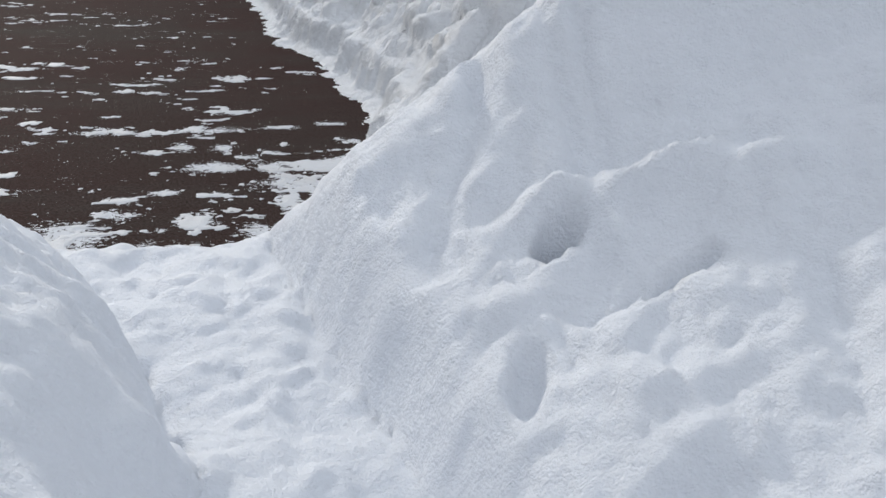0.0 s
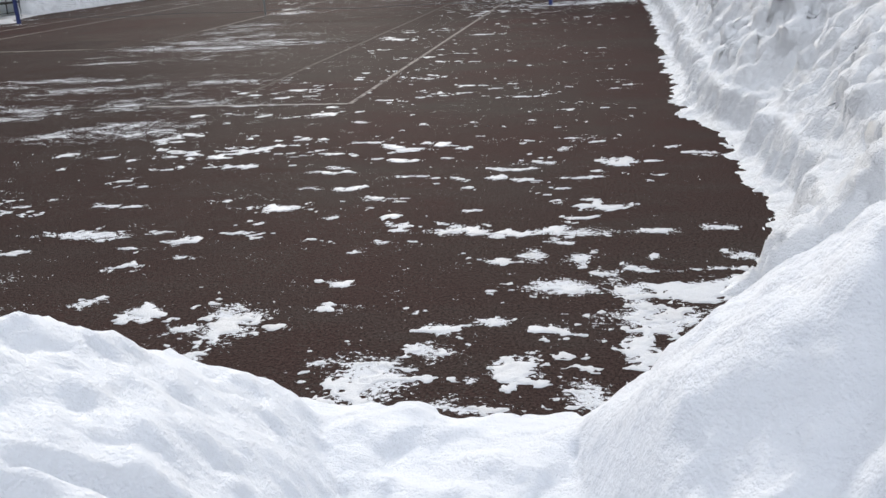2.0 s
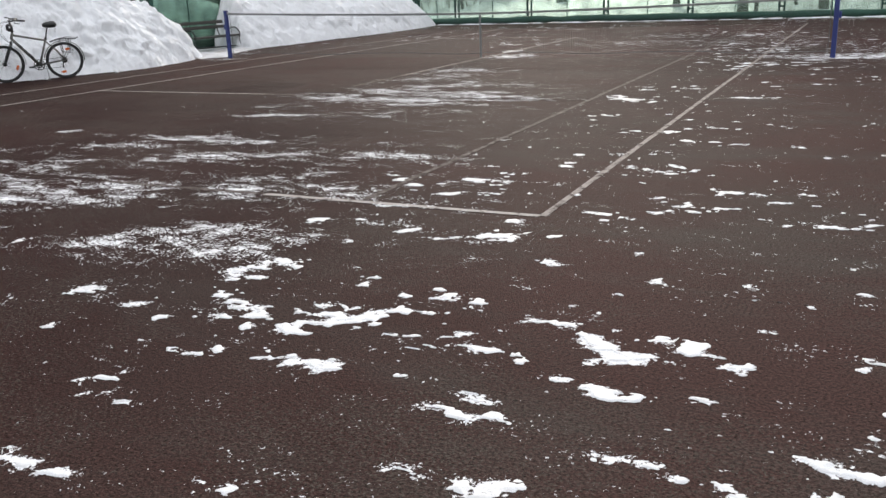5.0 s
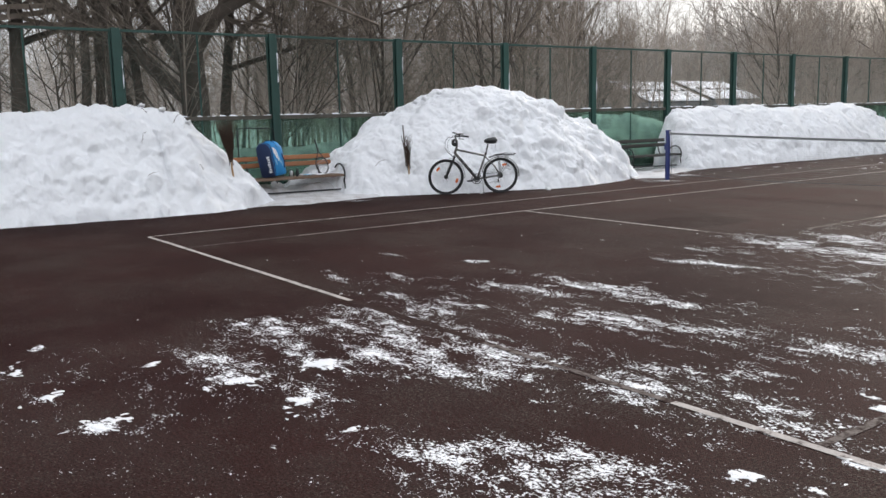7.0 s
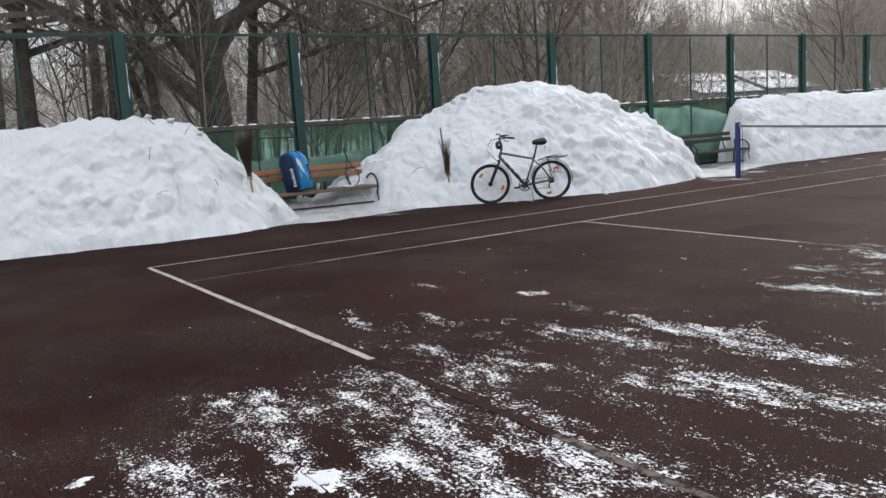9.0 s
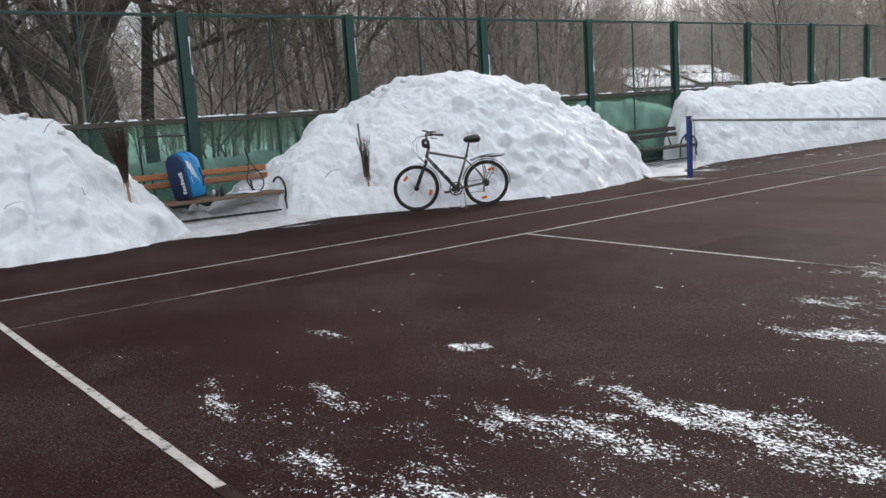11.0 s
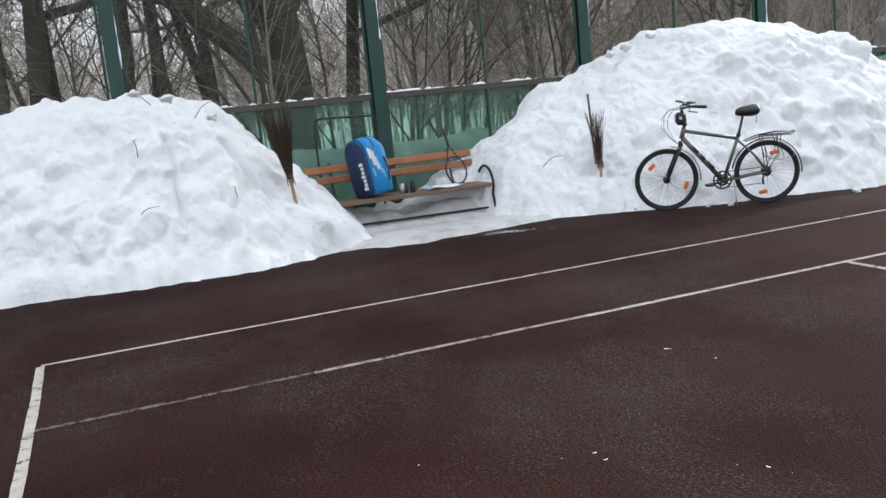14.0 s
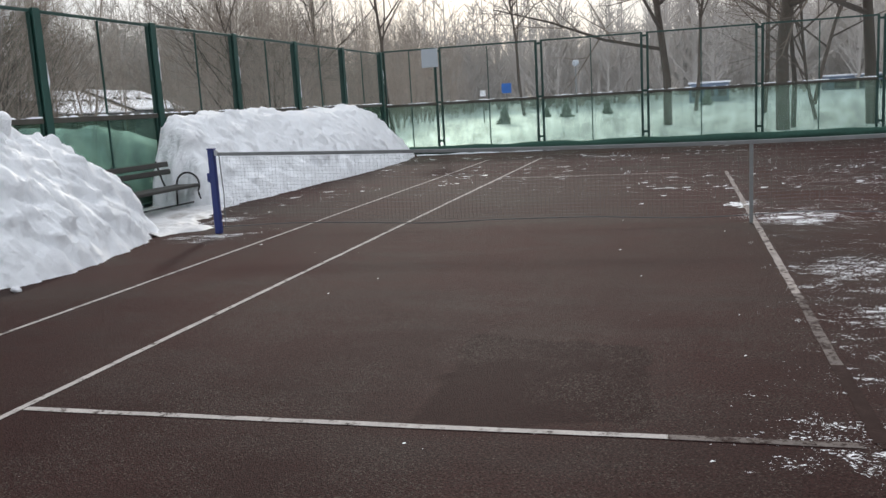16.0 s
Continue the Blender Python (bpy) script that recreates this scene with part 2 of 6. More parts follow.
WHITE_MARK = material("white_print", (0.72, 0.74, 0.76), 0.6, 0, 0.08, 5, 80, 0.0)
PALE_MARK = material("pale_blue_print", (0.30, 0.55, 0.72), 0.6, 0, 0.1, 5, 80, 0.0)
TYRE = material("tyre_rubber", (0.018, 0.018, 0.019), 0.8, 0, 0.25, 20, 150, 0.4, 0.002)
STEEL = material("brushed_steel", (0.42, 0.43, 0.44), 0.35, 0.9, 0.15, 20, 200, 0.05)
FRAME_GREY = material("bike_frame_grey", (0.120, 0.116, 0.108), 0.38, 0.35, 0.12, 6, 120, 0.05)
BLACK_PART = material("black_plastic", (0.016, 0.017, 0.018), 0.45, 0, 0.2, 12, 100, 0.1)
ORANGE = material("orange_reflector", (0.75, 0.17, 0.03), 0.3, 0, 0.1, 10, 80, 0.1)
BARK = material("brown_bark", (0.078, 0.064, 0.052), 0.9, 0, 0.4, 4, 40, 0.8, 0.02, spread=0.35)
TWIG = material("winter_twigs", (0.165, 0.136, 0.110), 0.9, 0, 0.3, 1.5, 20, 0.0, spread=0.35)
# brushwood lighter than the near twigs, its colour raised to imitate haze
BRUSH_HAZED = material("hazed_brushwood", (0.31, 0.265, 0.222), 0.9, 0, 0.3, 1.5, 20, 0.0)
# distance haze is painted in here: far twigs get the palest colour
TWIG_HAZED = material("hazed_far_twigs", (0.43, 0.40, 0.37), 0.95, 0, 0.2, 0.15, 8, 0.0)
BROOM_TWIG = material("birch_twigs", (0.060, 0.036, 0.024), 0.9, 0, 0.3, 12, 90, 0.2)
STICK = material("pale_stick", (0.42, 0.27, 0.14), 0.7, 0, 0.25, 12, 80, 0.3)
DARK_STICK = material("grey_stick", (0.12, 0.10, 0.085), 0.8, 0, 0.25, 12, 80, 0.3)
BOARD = material("pale_board", (0.42, 0.46, 0.50), 0.6, 0, 0.1, 4, 60, 0.1)
SIGN_BLUE = material("blue_sign_paint", (0.02, 0.12, 0.42), 0.5, 0, 0.1, 4, 60, 0.1)
SHED_WALL = material("shed_wall_sheet", (0.20, 0.21, 0.21), 0.7, 0, 0.25, 2, 30, 0.2)
HOUSE_BLUE = material("blue_cladding", (0.17, 0.22, 0.30), 0.7, 0, 0.15, 1, 20, 0.1)
FIR = material("fir_needles", (0.15, 0.19, 0.15), 0.9, 0, 0.35, 3, 40, 0.4, 0.01)


def film_material(name, clear_tint, milk, thin, thick):
    """Green translucent screen: lets part of the light through."""
    m = bpy.data.materials.new(name)
    m.use_nodes = True
    n, l = m.node_tree.nodes, m.node_tree.links
    n.remove(n["Principled BSDF"])
    clear, milky, gloss = n.new("ShaderNodeBsdfTransparent"), n.new("ShaderNodeBsdfDiffuse"), n.new("ShaderNodeBsdfGlossy")
    clear.inputs[0].default_value = (*clear_tint, 1)
    milky.inputs[0].default_value = (*milk, 1)
    gloss.inputs["Roughness"].default_value = 0.25
    gloss.inputs["Color"].default_value = (0.5, 0.6, 0.55, 1)
    co = n.new("ShaderNodeTexCoord")
    dust = n.new("ShaderNodeTexNoise")
    dust.inputs["Scale"].default_value, dust.inputs["Detail"].default_value = 2.2, 7
    mp = n.new("ShaderNodeMapRange")
    mp.inputs[1].default_value, mp.inputs[2].default_value, mp.inputs[3].default_value, mp.inputs[4].default_value = 0.35, 0.7, thin, thick
    l.new(co.outputs["Object"], dust.inputs["Vector"])
    l.new(dust.outputs[0], mp.inputs[0])
    cover = mp.outputs[0]
    a, c = n.new("ShaderNodeMixShader"), n.new("ShaderNodeMixShader")
    l.new(cover, a.inputs[0])
    l.new(clear.outputs[0], a.inputs[1])
    l.new(milky.outputs[0], a.inputs[2])
    c.inputs[0].default_value = 0.05
    l.new(a.outputs[0], c.inputs[1])
    l.new(gloss.outputs[0], c.inputs[2])
    l.new(c.outputs[0], n["Material Output"].inputs[0])
    return m


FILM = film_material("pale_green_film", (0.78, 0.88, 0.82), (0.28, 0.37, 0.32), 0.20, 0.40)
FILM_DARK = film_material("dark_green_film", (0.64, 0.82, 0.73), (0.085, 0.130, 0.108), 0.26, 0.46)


# ---------------------------------------------------------------- mesh helpers
def mesh_object(name, verts, faces, mat, parent=None, label="", smooth=False):
    me = bpy.data.meshes.new(name)
    me.from_pydata(verts, [], faces)
    me.materials.append(mat)
    if smooth:
        me.polygons.foreach_set("use_smooth", [True] * len(me.polygons))
    me.update()
    ob = new(name, me)
    if parent:
        ob.parent = parent
    if label:
        ob["label"] = label
    return ob


def part(name, bm, mat, parent, label="", smooth=False):
    me = bpy.data.meshes.new(name)
    bm.normal_update()
    bm.to_mesh(me)
    bm.free()
    me.materials.append(mat)
    if smooth:
        me.polygons.foreach_set("use_smooth", [True] * len(me.polygons))
    ob = new(name, me)
    if parent:
        ob.parent = parent
    if label:
        ob["label"] = label
    return ob


def thing(name, m, label, category, group="", kind=""):
    ob = tagged(new(name), label, category, group, kind)
    ob.matrix_world = m
    ob.empty_display_size = 0.1
    return ob


def box(bm, lo, hi, bevel=0.0, turn=None):
    """A box from corner to corner, with rounded edges, joined into bm."""
    c = [(a + b) / 2 for a, b in zip(lo, hi)]
    got = bmesh.ops.create_cube(bm, size=1.0, matrix=Matrix.Translation(c) @ Matrix.Diagonal([b - a for a, b in zip(lo, hi)] + [1]))
    vs = got["verts"]
    if bevel:
        es = list({e for v in vs for e in v.link_edges})
        got = bmesh.ops.bevel(bm, geom=es, offset=bevel, segments=1, affect="EDGES")
        vs = list({v for f in got["faces"] for v in f.verts} | {v for v in vs if v.is_valid})
    if turn is not None:
        bmesh.ops.transform(bm, matrix=turn, verts=vs)
    return vs


def tube(bm, points, radius, sides=8, closed=False, taper=None):
    """A round bar along points."""
    pts = [Vector(p) for p in points]
    rings, n = [], len(pts)
    ref = Vector((0.13, 0.21, 1)).normalized()
    for i, p in enumerate(pts):
        a = pts[(i - 1) % n] if closed or i else p
        b = pts[(i + 1) % n] if closed or i < n - 1 else p
        d = (b - a).normalized()
        if abs(d.dot(ref)) > 0.97:
            ref = Vector((1, 0.2, 0.1)).normalized()
        u = d.cross(ref).normalized()
        v = d.cross(u)
        r = taper[i] if taper else radius
        rings.append([bm.verts.new(p + (u * math.cos(k * math.tau / sides) + v * math.sin(k * math.tau / sides)) * r) for k in range(sides)])
    for i in range(n if closed else n - 1):
        a, b = rings[i], rings[(i + 1) % n]
        for k in range(sides):
            bm.faces.new((a[k], a[(k + 1) % sides], b[(k + 1) % sides], b[k]))
    if not closed:
        bm.faces.new(rings[0][::-1])
        bm.faces.new(rings[-1])


def bars(p0, p1, r0, r1, sides=3):
    """Many straight tapered bars at once, as plain vertex and face lists."""
    p0, p1 = np.asarray(p0, float), np.asarray(p1, float)
    r0, r1 = np.broadcast_to(r0, len(p0)), np.broadcast_to(r1, len(p0))
    d = p1 - p0
    d = d / np.maximum(np.linalg.norm(d, axis=1, keepdims=True), 1e-9)
    ref = np.where(np.abs(d[:, 2:3]) > 0.9, [[1.0, 0, 0]], [[0, 0, 1.0]])
    u = np.cross(d, ref)
    u /= np.linalg.norm(u, axis=1, keepdims=True)
    v = np.cross(d, u)
    n = len(p0)
    verts = np.empty((n, 2, sides, 3))
    for k in range(sides):
        o = u * math.cos(k * math.tau / sides) + v * math.sin(k * math.tau / sides)
        verts[:, 0, k] = p0 + o * r0[:, None]
        verts[:, 1, k] = p1 + o * r1[:, None]
    base = np.arange(n)[:, None] * 2 * sides
    faces = []
    for k in range(sides):
        j = (k + 1) % sides
        faces.append(np.concatenate([base + k, base + j, base + sides + j, base + sides + k], 1))
    return verts.reshape(-1, 3).tolist(), np.concatenate(faces).tolist()


# smooth fractal noise on arrays
LATTICE = np.random.RandomState(7).rand(8, 256, 256)


def value_noise(x, y, k):
    xi, yi = np.floor(x).astype(int), np.floor(y).astype(int)
    fx, fy = x - xi, y - yi
    fx, fy = fx * fx * (3 - 2 * fx), fy * fy * (3 - 2 * fy)
    g = LATTICE[k % 8]
    a, b = g[xi % 256, yi % 256], g[(xi + 1) % 256, yi % 256]
    c, d = g[xi % 256, (yi + 1) % 256], g[(xi + 1) % 256, (yi + 1) % 256]
    return (a * (1 - fx) + b * fx) * (1 - fy) + (c * (1 - fx) + d * fx) * fy - 0.5


def fbm(x, y, size, octaves=4, k=0, gain=0.5):
    out, amp, f = 0, 1.0, 1.0 / size
    for i in range(octaves):
        ca, sa = math.cos(0.7 * i + k), math.sin(0.7 * i + k)
        out = out + amp * value_noise((x * ca - y * sa) * f + 31.7 * (i + k), (x * sa + y * ca) * f + 17.3 * k + 5.1 * i, i + k)
        amp, f = amp * gain, f * 2.03
    return out


def smin(a, b, k):
    h = np.clip(0.5 + 0.5 * (b - a) / k, 0, 1)
    return b * (1 - h) + a * h - k * h * (1 - h)


def along(v, table):
    """Smooth value along a line of (place, value) pairs."""
    t = np.array(table, float)
    return np.interp(v, t[:, 0], t[:, 1])


def relief(name, xs, ys, height, mat, floor=-0.04, parent=None, rough=None):
    """A surface over the ground; what lies under floor is cut away; rough pushes it out along its normal."""
    gx, gy = np.meshgrid(xs, ys, indexing="ij")
    z = height(gx, gy)
    nx, ny = gx.shape
    idx = np.arange(nx * ny).reshape(nx, ny)
    quads = np.stack([idx[:-1, :-1], idx[1:, :-1], idx[1:, 1:], idx[:-1, 1:]], -1).reshape(-1, 4)
    keep = (z.ravel()[quads] > floor).any(1)
    quads = quads[keep]
    used = np.unique(quads)
    remap = np.full(nx * ny, -1)
    remap[used] = np.arange(len(used))
    if rough is not None:
        sx, sy = np.gradient(z, xs, ys)
        sx, sy = np.clip(sx, -2.5, 2.5), np.clip(sy, -2.5, 2.5)
        n = np.sqrt(1 + sx * sx + sy * sy)
        push = rough(gx, gy, z) / n
        gx, gy, z = gx - sx * push, gy - sy * push, z + push
    verts = np.stack([gx.ravel(), gy.ravel(), z.ravel()], -1)[used]
    return mesh_object(name, verts.tolist(), remap[quads].tolist(), mat, parent, "", True)


# ---------------------------------------------------------------- ground and court
HALF_W, SINGLE, HALF_L, SERVICE = 5.485, 4.115, 11.885, 6.40
FENCE_X, FENCE_Y, EAST_X = -9.46, 15.45, 11.2



def lie_of_land(x, y):
    """The park rises gently beyond the end fence."""
    return -0.06 + 0.85 * np.clip((-22.0 - y) / 1.5, 0, 1) + 0.022 * np.clip(y - 16, 0, 60) + 0.25 * fbm(x, y, 14, 3, 2) * np.clip((np.hypot(x, y) - 24) / 20, 0, 1)


reach = np.concatenate([-np.geomspace(900, 42, 14), np.linspace(-40, 75, 60), np.geomspace(78, 900, 14)])
ground = tagged(relief("ground", reach, reach, lie_of_land, SNOW, -9), "flat snow-covered ground reaching the distant woods", "ground", kind="structure")



def court_line(x0, y0, x1, y1, width, paint, label="worn white painted court line"):
    bm = bmesh.new()
    a, b = Vector((x0, y0, 0)), Vector((x1, y1, 0))
    d = (b - a).normalized()
    s = Vector((-d.y, d.x, 0))
    n = max(2, int((b - a).length / 0.12))
    rows = []
    for i in range(n + 1):
        p = a.lerp(b, i / n)
        w1, w2 = (width / 2 * (1 + 0.22 * noise.noise(p * 4 + Vector((k, 0, 0)))) for k in (3, 9))
        q = p + s * 0.006 * noise.noise(p * 0.9)
        rows.append((bm.verts.new(q + s * w1 + Vector((0, 0, 0.004))), bm.verts.new(q - s * w2 + Vector((0, 0, 0.004)))))
    for r, t in zip(rows, rows[1:]):
        bm.faces.new((r[0], r[1], t[1], t[0]))
    return tagged(part("court_line", bm, paint, None), label, "court line", "court lines", "structure")


WEST_X, WEST_SINGLE = -5.51, -4.13
court_line(WEST_X, -HALF_L, WEST_X, HALF_L, 0.042, LINE_BRIGHT)
court_line(5.455, -HALF_L, 5.455, HALF_L, 0.050, LINE)
court_line(WEST_SINGLE, -HALF_L + 0.03, WEST_SINGLE, -10.4, 0.04, LINE_WORN, "almost worn away white court line")
court_line(WEST_SINGLE, -10.4, WEST_SINGLE, -8.6, 0.045, LINE)
court_line(WEST_SINGLE, -8.6, WEST_SINGLE, HALF_L - 0.03, 0.048, LINE_BRIGHT)
court_line(SINGLE, -HALF_L + 0.03, SINGLE, HALF_L - 0.03, 0.05, LINE_WORN, "almost worn away white court line")
court_line(WEST_X + 0.03, -HALF_L, -0.1, -HALF_L, 0.055, LINE_BRIGHT)
court_line(-0.1, -HALF_L, 1.7, -HALF_L, 0.07, LINE_BARE, "dark strip where the court line wore away")
court_line(1.7, -HALF_L, 3.3, -HALF_L, 0.055, LINE_WORN, "almost worn away white court line")
court_line(3.3, -HALF_L, 5.43, -HALF_L, 0.055, LINE_BRIGHT)
court_line(WEST_X + 0.03, HALF_L, HALF_W - 0.03, HALF_L, 0.06, LINE_WORN, "almost worn away white court line")
for sy in (-1, 1):
    court_line(WEST_SINGLE + 0.03, sy * SERVICE, -0.8, sy * SERVICE, 0.05, LINE_BRIGHT)
    court_line(-0.8, sy * SERVICE, -0.03, sy * SERVICE, 0.055, LINE_WORN, "almost worn away white court line")
    court_line(0.03, sy * SERVICE, SINGLE - 0.03, sy * SERVICE, 0.055, LINE_BARE, "dark strip where the court line wore away")
court_line(0.05, -SERVICE + 0.03, 0.05, -5.3, 0.07, LINE_BARE, "dark strip where the court line wore away")
court_line(0.05, -5.3, 0.05, -3.6, 0.06, LINE_WORN, "almost worn away white court line")
court_line(0.05, -3.6, 0.05, SERVICE - 0.03, 0.06, LINE)


# ---------------------------------------------------------------- snow
def toe_profile(d, slope, lip=0.0):
    """Height of shovelled snow at a distance d inside its foot."""
    return np.where(d < 0, d * 1.2, slope * d * (1 - 0.12 * np.clip(d, 0, 2)) + lip * (1 - np.exp(-np.clip(d, 0, None) / 0.05)))


def clods(x, y, size, k):
    """Rounded lumps of one size, some cells left empty."""
    gx, gy = x / size, y / size
    ix, iy = np.floor(gx).astype(int), np.floor(gy).astype(int)
    best = np.zeros(x.shape)
    g, h, w = LATTICE[k % 8], LATTICE[(k + 3) % 8], LATTICE[(k + 5) % 8]
    for i in (-1, 0, 1):
        for j in (-1, 0, 1):
            a, b = (ix + i) % 256, (iy + j) % 256
            d = (gx - ix - i - g[a, b]) ** 2 + (gy - iy - j - h[a, b]) ** 2
            best = np.maximum(best, np.clip(w[a, b] * 1.5 - 0.5, 0, 1) * np.sqrt(np.clip(1 - d * 2.2, 0, 1)))
    return best


def lumps(x, y, k, big=0.04, mid=0.62, fine=0.03):
    wx, wy = x + 0.10 * fbm(x, y, 0.3, 2, k + 6), y + 0.10 * fbm(x, y, 0.3, 2, k + 7)
    rough = 0.4 + 1.2 * np.clip(fbm(x, y, 1.3, 2, k + 2) + 0.5, 0, 1)
    chunks = 0.20 * clods(wx, wy, 0.52, k) + 0.17 * clods(wx, wy, 0.28, k + 1) + 0.11 * clods(wx, wy, 0.16, k + 2) - 0.12 * clods(wx, wy, 0.21, k + 4)
    chunks = chunks + 0.05 * clods(x, y, 0.09, k + 3)
    return big * fbm(x, y, 0.9, 3, k) + mid * rough * (chunks - 0.08) + fine * fbm(x, y, 0.08, 2, k + 3)


def pile(name, label, y0, y1, toe, crest, slope, k, chunky=0.62, step=0.022, back=FENCE_X + 0.1, lip=0.06, grooves=(), streak=0.0):
    def height(x, y):
        edge = along(y, toe) + 0.14 * fbm(x, y, 0.7, 4, k)
        d = edge - x
        z = toe_profile(d, slope, lip)
        top = along(y, crest) - 0.12 * np.clip(chunky - 0.34, 0, 1) / 0.28 + 0.05 * fbm(x, y, 0.7, 3, k + 5)
        z = smin(z, top, 0.28)
        return z + 0.10 * np.clip(z / 0.5, 0, 1) * fbm(x, y, 0.9, 3, k)

    def rough(x, y, z):
        body = np.clip(z / 0.35, 0, 1)
        # slid snow: lumps drawn out down the slope and along the pile
        u, v = x * 1.6 + streak * y, y - streak * x * 1.6
        face = body * lumps(u * (1 - 0.45 * streak), v, k, 0.04, chunky * (1.25 - 0.45 * np.clip(z / 1.2, 0, 1)))
        for ya, za, yb, zb in grooves:   # narrow slots that something long left in the face
            t = (z - za) / (zb - za)
            face = face - 0.09 * np.exp(-((y - ya - (yb - ya) * t + 0.02 * fbm(x, y, 0.3, 2, 1)) / 0.036) ** 2) * ((t > 0) & (t < 1))
        return face + (1 - body) * (0.06 * clods(x, y, 0.15, k) + 0.03 * fbm(x, y, 0.12, 3, k))

    xs = np.arange(back, max(v for _, v in toe) + 0.35, step)
    ys = np.arange(y0, y1, step)
    return tagged(relief(name, xs, ys, height, SNOW_PILED, -0.04, None, rough), label, "snow mound", "snow mounds along the fence")


pile("snow_mound", "tall shovelled snow pile beside the bench, twigs sticking out", -20.5, -8.1,
     ((-21, -8.2), (-13.1, -8.05), (-12, -7.92), (-11, -7.84), (-10.1, -7.72), (-9.4, -7.98), (-8.9, -8.25), (-8.4, -8.6)),
     ((-21, 1.6), (-13, 1.74), (-11.2, 1.79), (-10.75, 1.80), (-10.12, 1.65), (-9.86, 1.42), (-9.6, 1.08), (-9.3, 0.86), (-9.0, 0.60), (-8.8, 0.25), (-8.65, 0.05), (-8.45, -0.15)),
     1.5, 1, 0.36, grooves=((-10.66, 1.36, -10.62, 0.46), (-10.12, 1.26, -9.82, 0.75)))
pile("snow_mound", "largest shovelled snow pile, humped, behind the parked bicycle", -8.5, 1.6,
     ((-8.4, -9.2), (-7.9, -9.0), (-7.5, -8.86), (-7.15, -8.74), (-7.0, -8.42), (-6.8, -8.14), (-6.3, -7.98), (-5.7, -7.72), (-5.1, -7.32), (-4, -7.0), (-3, -6.75), (-2.3, -6.78), (-0.7, -7.15), (0.1, -7.5), (0.6, -8.1), (1.0, -8.6)),
     ((-8.4, 0.1), (-7.9, 0.42), (-7.5, 0.60), (-7.2, 0.74), (-7.05, 0.80), (-6.88, 0.90), (-6.6, 1.04), (-6.3, 1.25), (-6.0, 1.48), (-5.6, 1.61), (-5.2, 1.79), (-4.7, 1.99), (-4.1, 2.09), (-3.2, 2.14), (-2.5, 2.01), (-1.9, 1.80), (-0.9, 1.31), (-0.1, 0.78), (0.3, 0.50), (0.55, 0.1), (0.8, -0.15)),
     1.42, 3, 0.50, streak=0.8)
pile("snow_mound", "long even snow pile against the fence behind the net", 1.9, 15.2,
     ((1.9, -8.2), (2.4, -7.95), (3.9, -8.05), (6.9, -7.95), (9.5, -7.85), (12, -8.0), (14, -8.25), (15.3, -8.6)),
     ((1.9, -0.2), (2.75, 0.0), (3.0, 0.8), (3.25, 1.40), (3.7, 1.62), (5, 1.58), (7, 1.56), (10, 1.58), (12.7, 1.60), (13.6, 1.3), (14.6, 0.7), (15.2, 0.1)),
     1.5, 5, 0.28, 0.03, streak=0.8)


# trodden strip of snow in front of the benches
def strip(x, y):
    edge = along(y, ((-9.6, -8.3), (-8.9, -8.0), (-8.3, -7.85), (-7.6, -7.9), (-7.0, -8.0), (-6.5, -8.2))) + 0.2 * fbm(x * 0 + 9, y, 0.5, 4, 2)
    heap = np.clip((-8.70 - x) / 0.22, 0, 1) * np.clip((y + 9.3) / 0.2, 0, 1) * np.clip((-6.95 - y) / 0.2, 0, 1)
    return np.clip((edge - x) * 0.35, -0.03, 0.05) + 0.03 * fbm(x, y, 0.3, 4, 4) + heap * (0.17 + 0.10 * clods(x, y, 0.2, 2) + 0.10 * fbm(x, y, 0.3, 3, 1))


tagged(relief("trodden_snow", np.arange(FENCE_X + 0.1, -7.3, 0.03), np.arange(-9.7, -6.4, 0.03), strip, SNOW_DIRTY, -0.01), "packed greyish trodden snow in front of the bench", "snow", kind="structure")


def strip_two(x, y):
    edge = along(y, ((-0.4, -7.0), (0.4, -6.9), (1.0, -7.3), (2.0, -7.7), (2.8, -8.0))) + 0.35 * fbm(x * 0 + 4, y, 0.5, 4, 6)
    return np.clip((edge - x) * 0.3, -0.03, 0.04) + 0.05 * fbm(x, y, 0.25, 4, 7)


tagged(relief("trodden_snow", np.arange(FENCE_X + 0.1, -6.3, 0.03), np.arange(-0.4, 3.0, 0.03), strip_two, SNOW_DIRTY, -0.01), "thin trodden snow in front of the dark bench", "snow", kind="structure")


def back_bank(x, y):
    d = -9.62 - x
    crown = 0.88 + 0.55 * np.clip(1 - np.abs((y - 3.3) / 2.2) ** 1.4, 0, 1) + 0.12 * fbm(x, y, 1.2, 3, 3)
    z = smin(1.2 * d + 0.25, crown, 0.25) - 0.45 * np.clip(d - 2.6, 0, 3)
    return z + 0.05 * clods(x, y, 0.4, 2) + 0.05 * fbm(x, y, 0.4, 3, 2)


tagged(relief("snow_bank", np.arange(-14.6, -9.6, 0.08), np.arange(-22.0, 13.5, 0.08), back_bank, SNOW, -0.05), "deep snow bank on the far side of the fence", "snow bank", "snow banks")

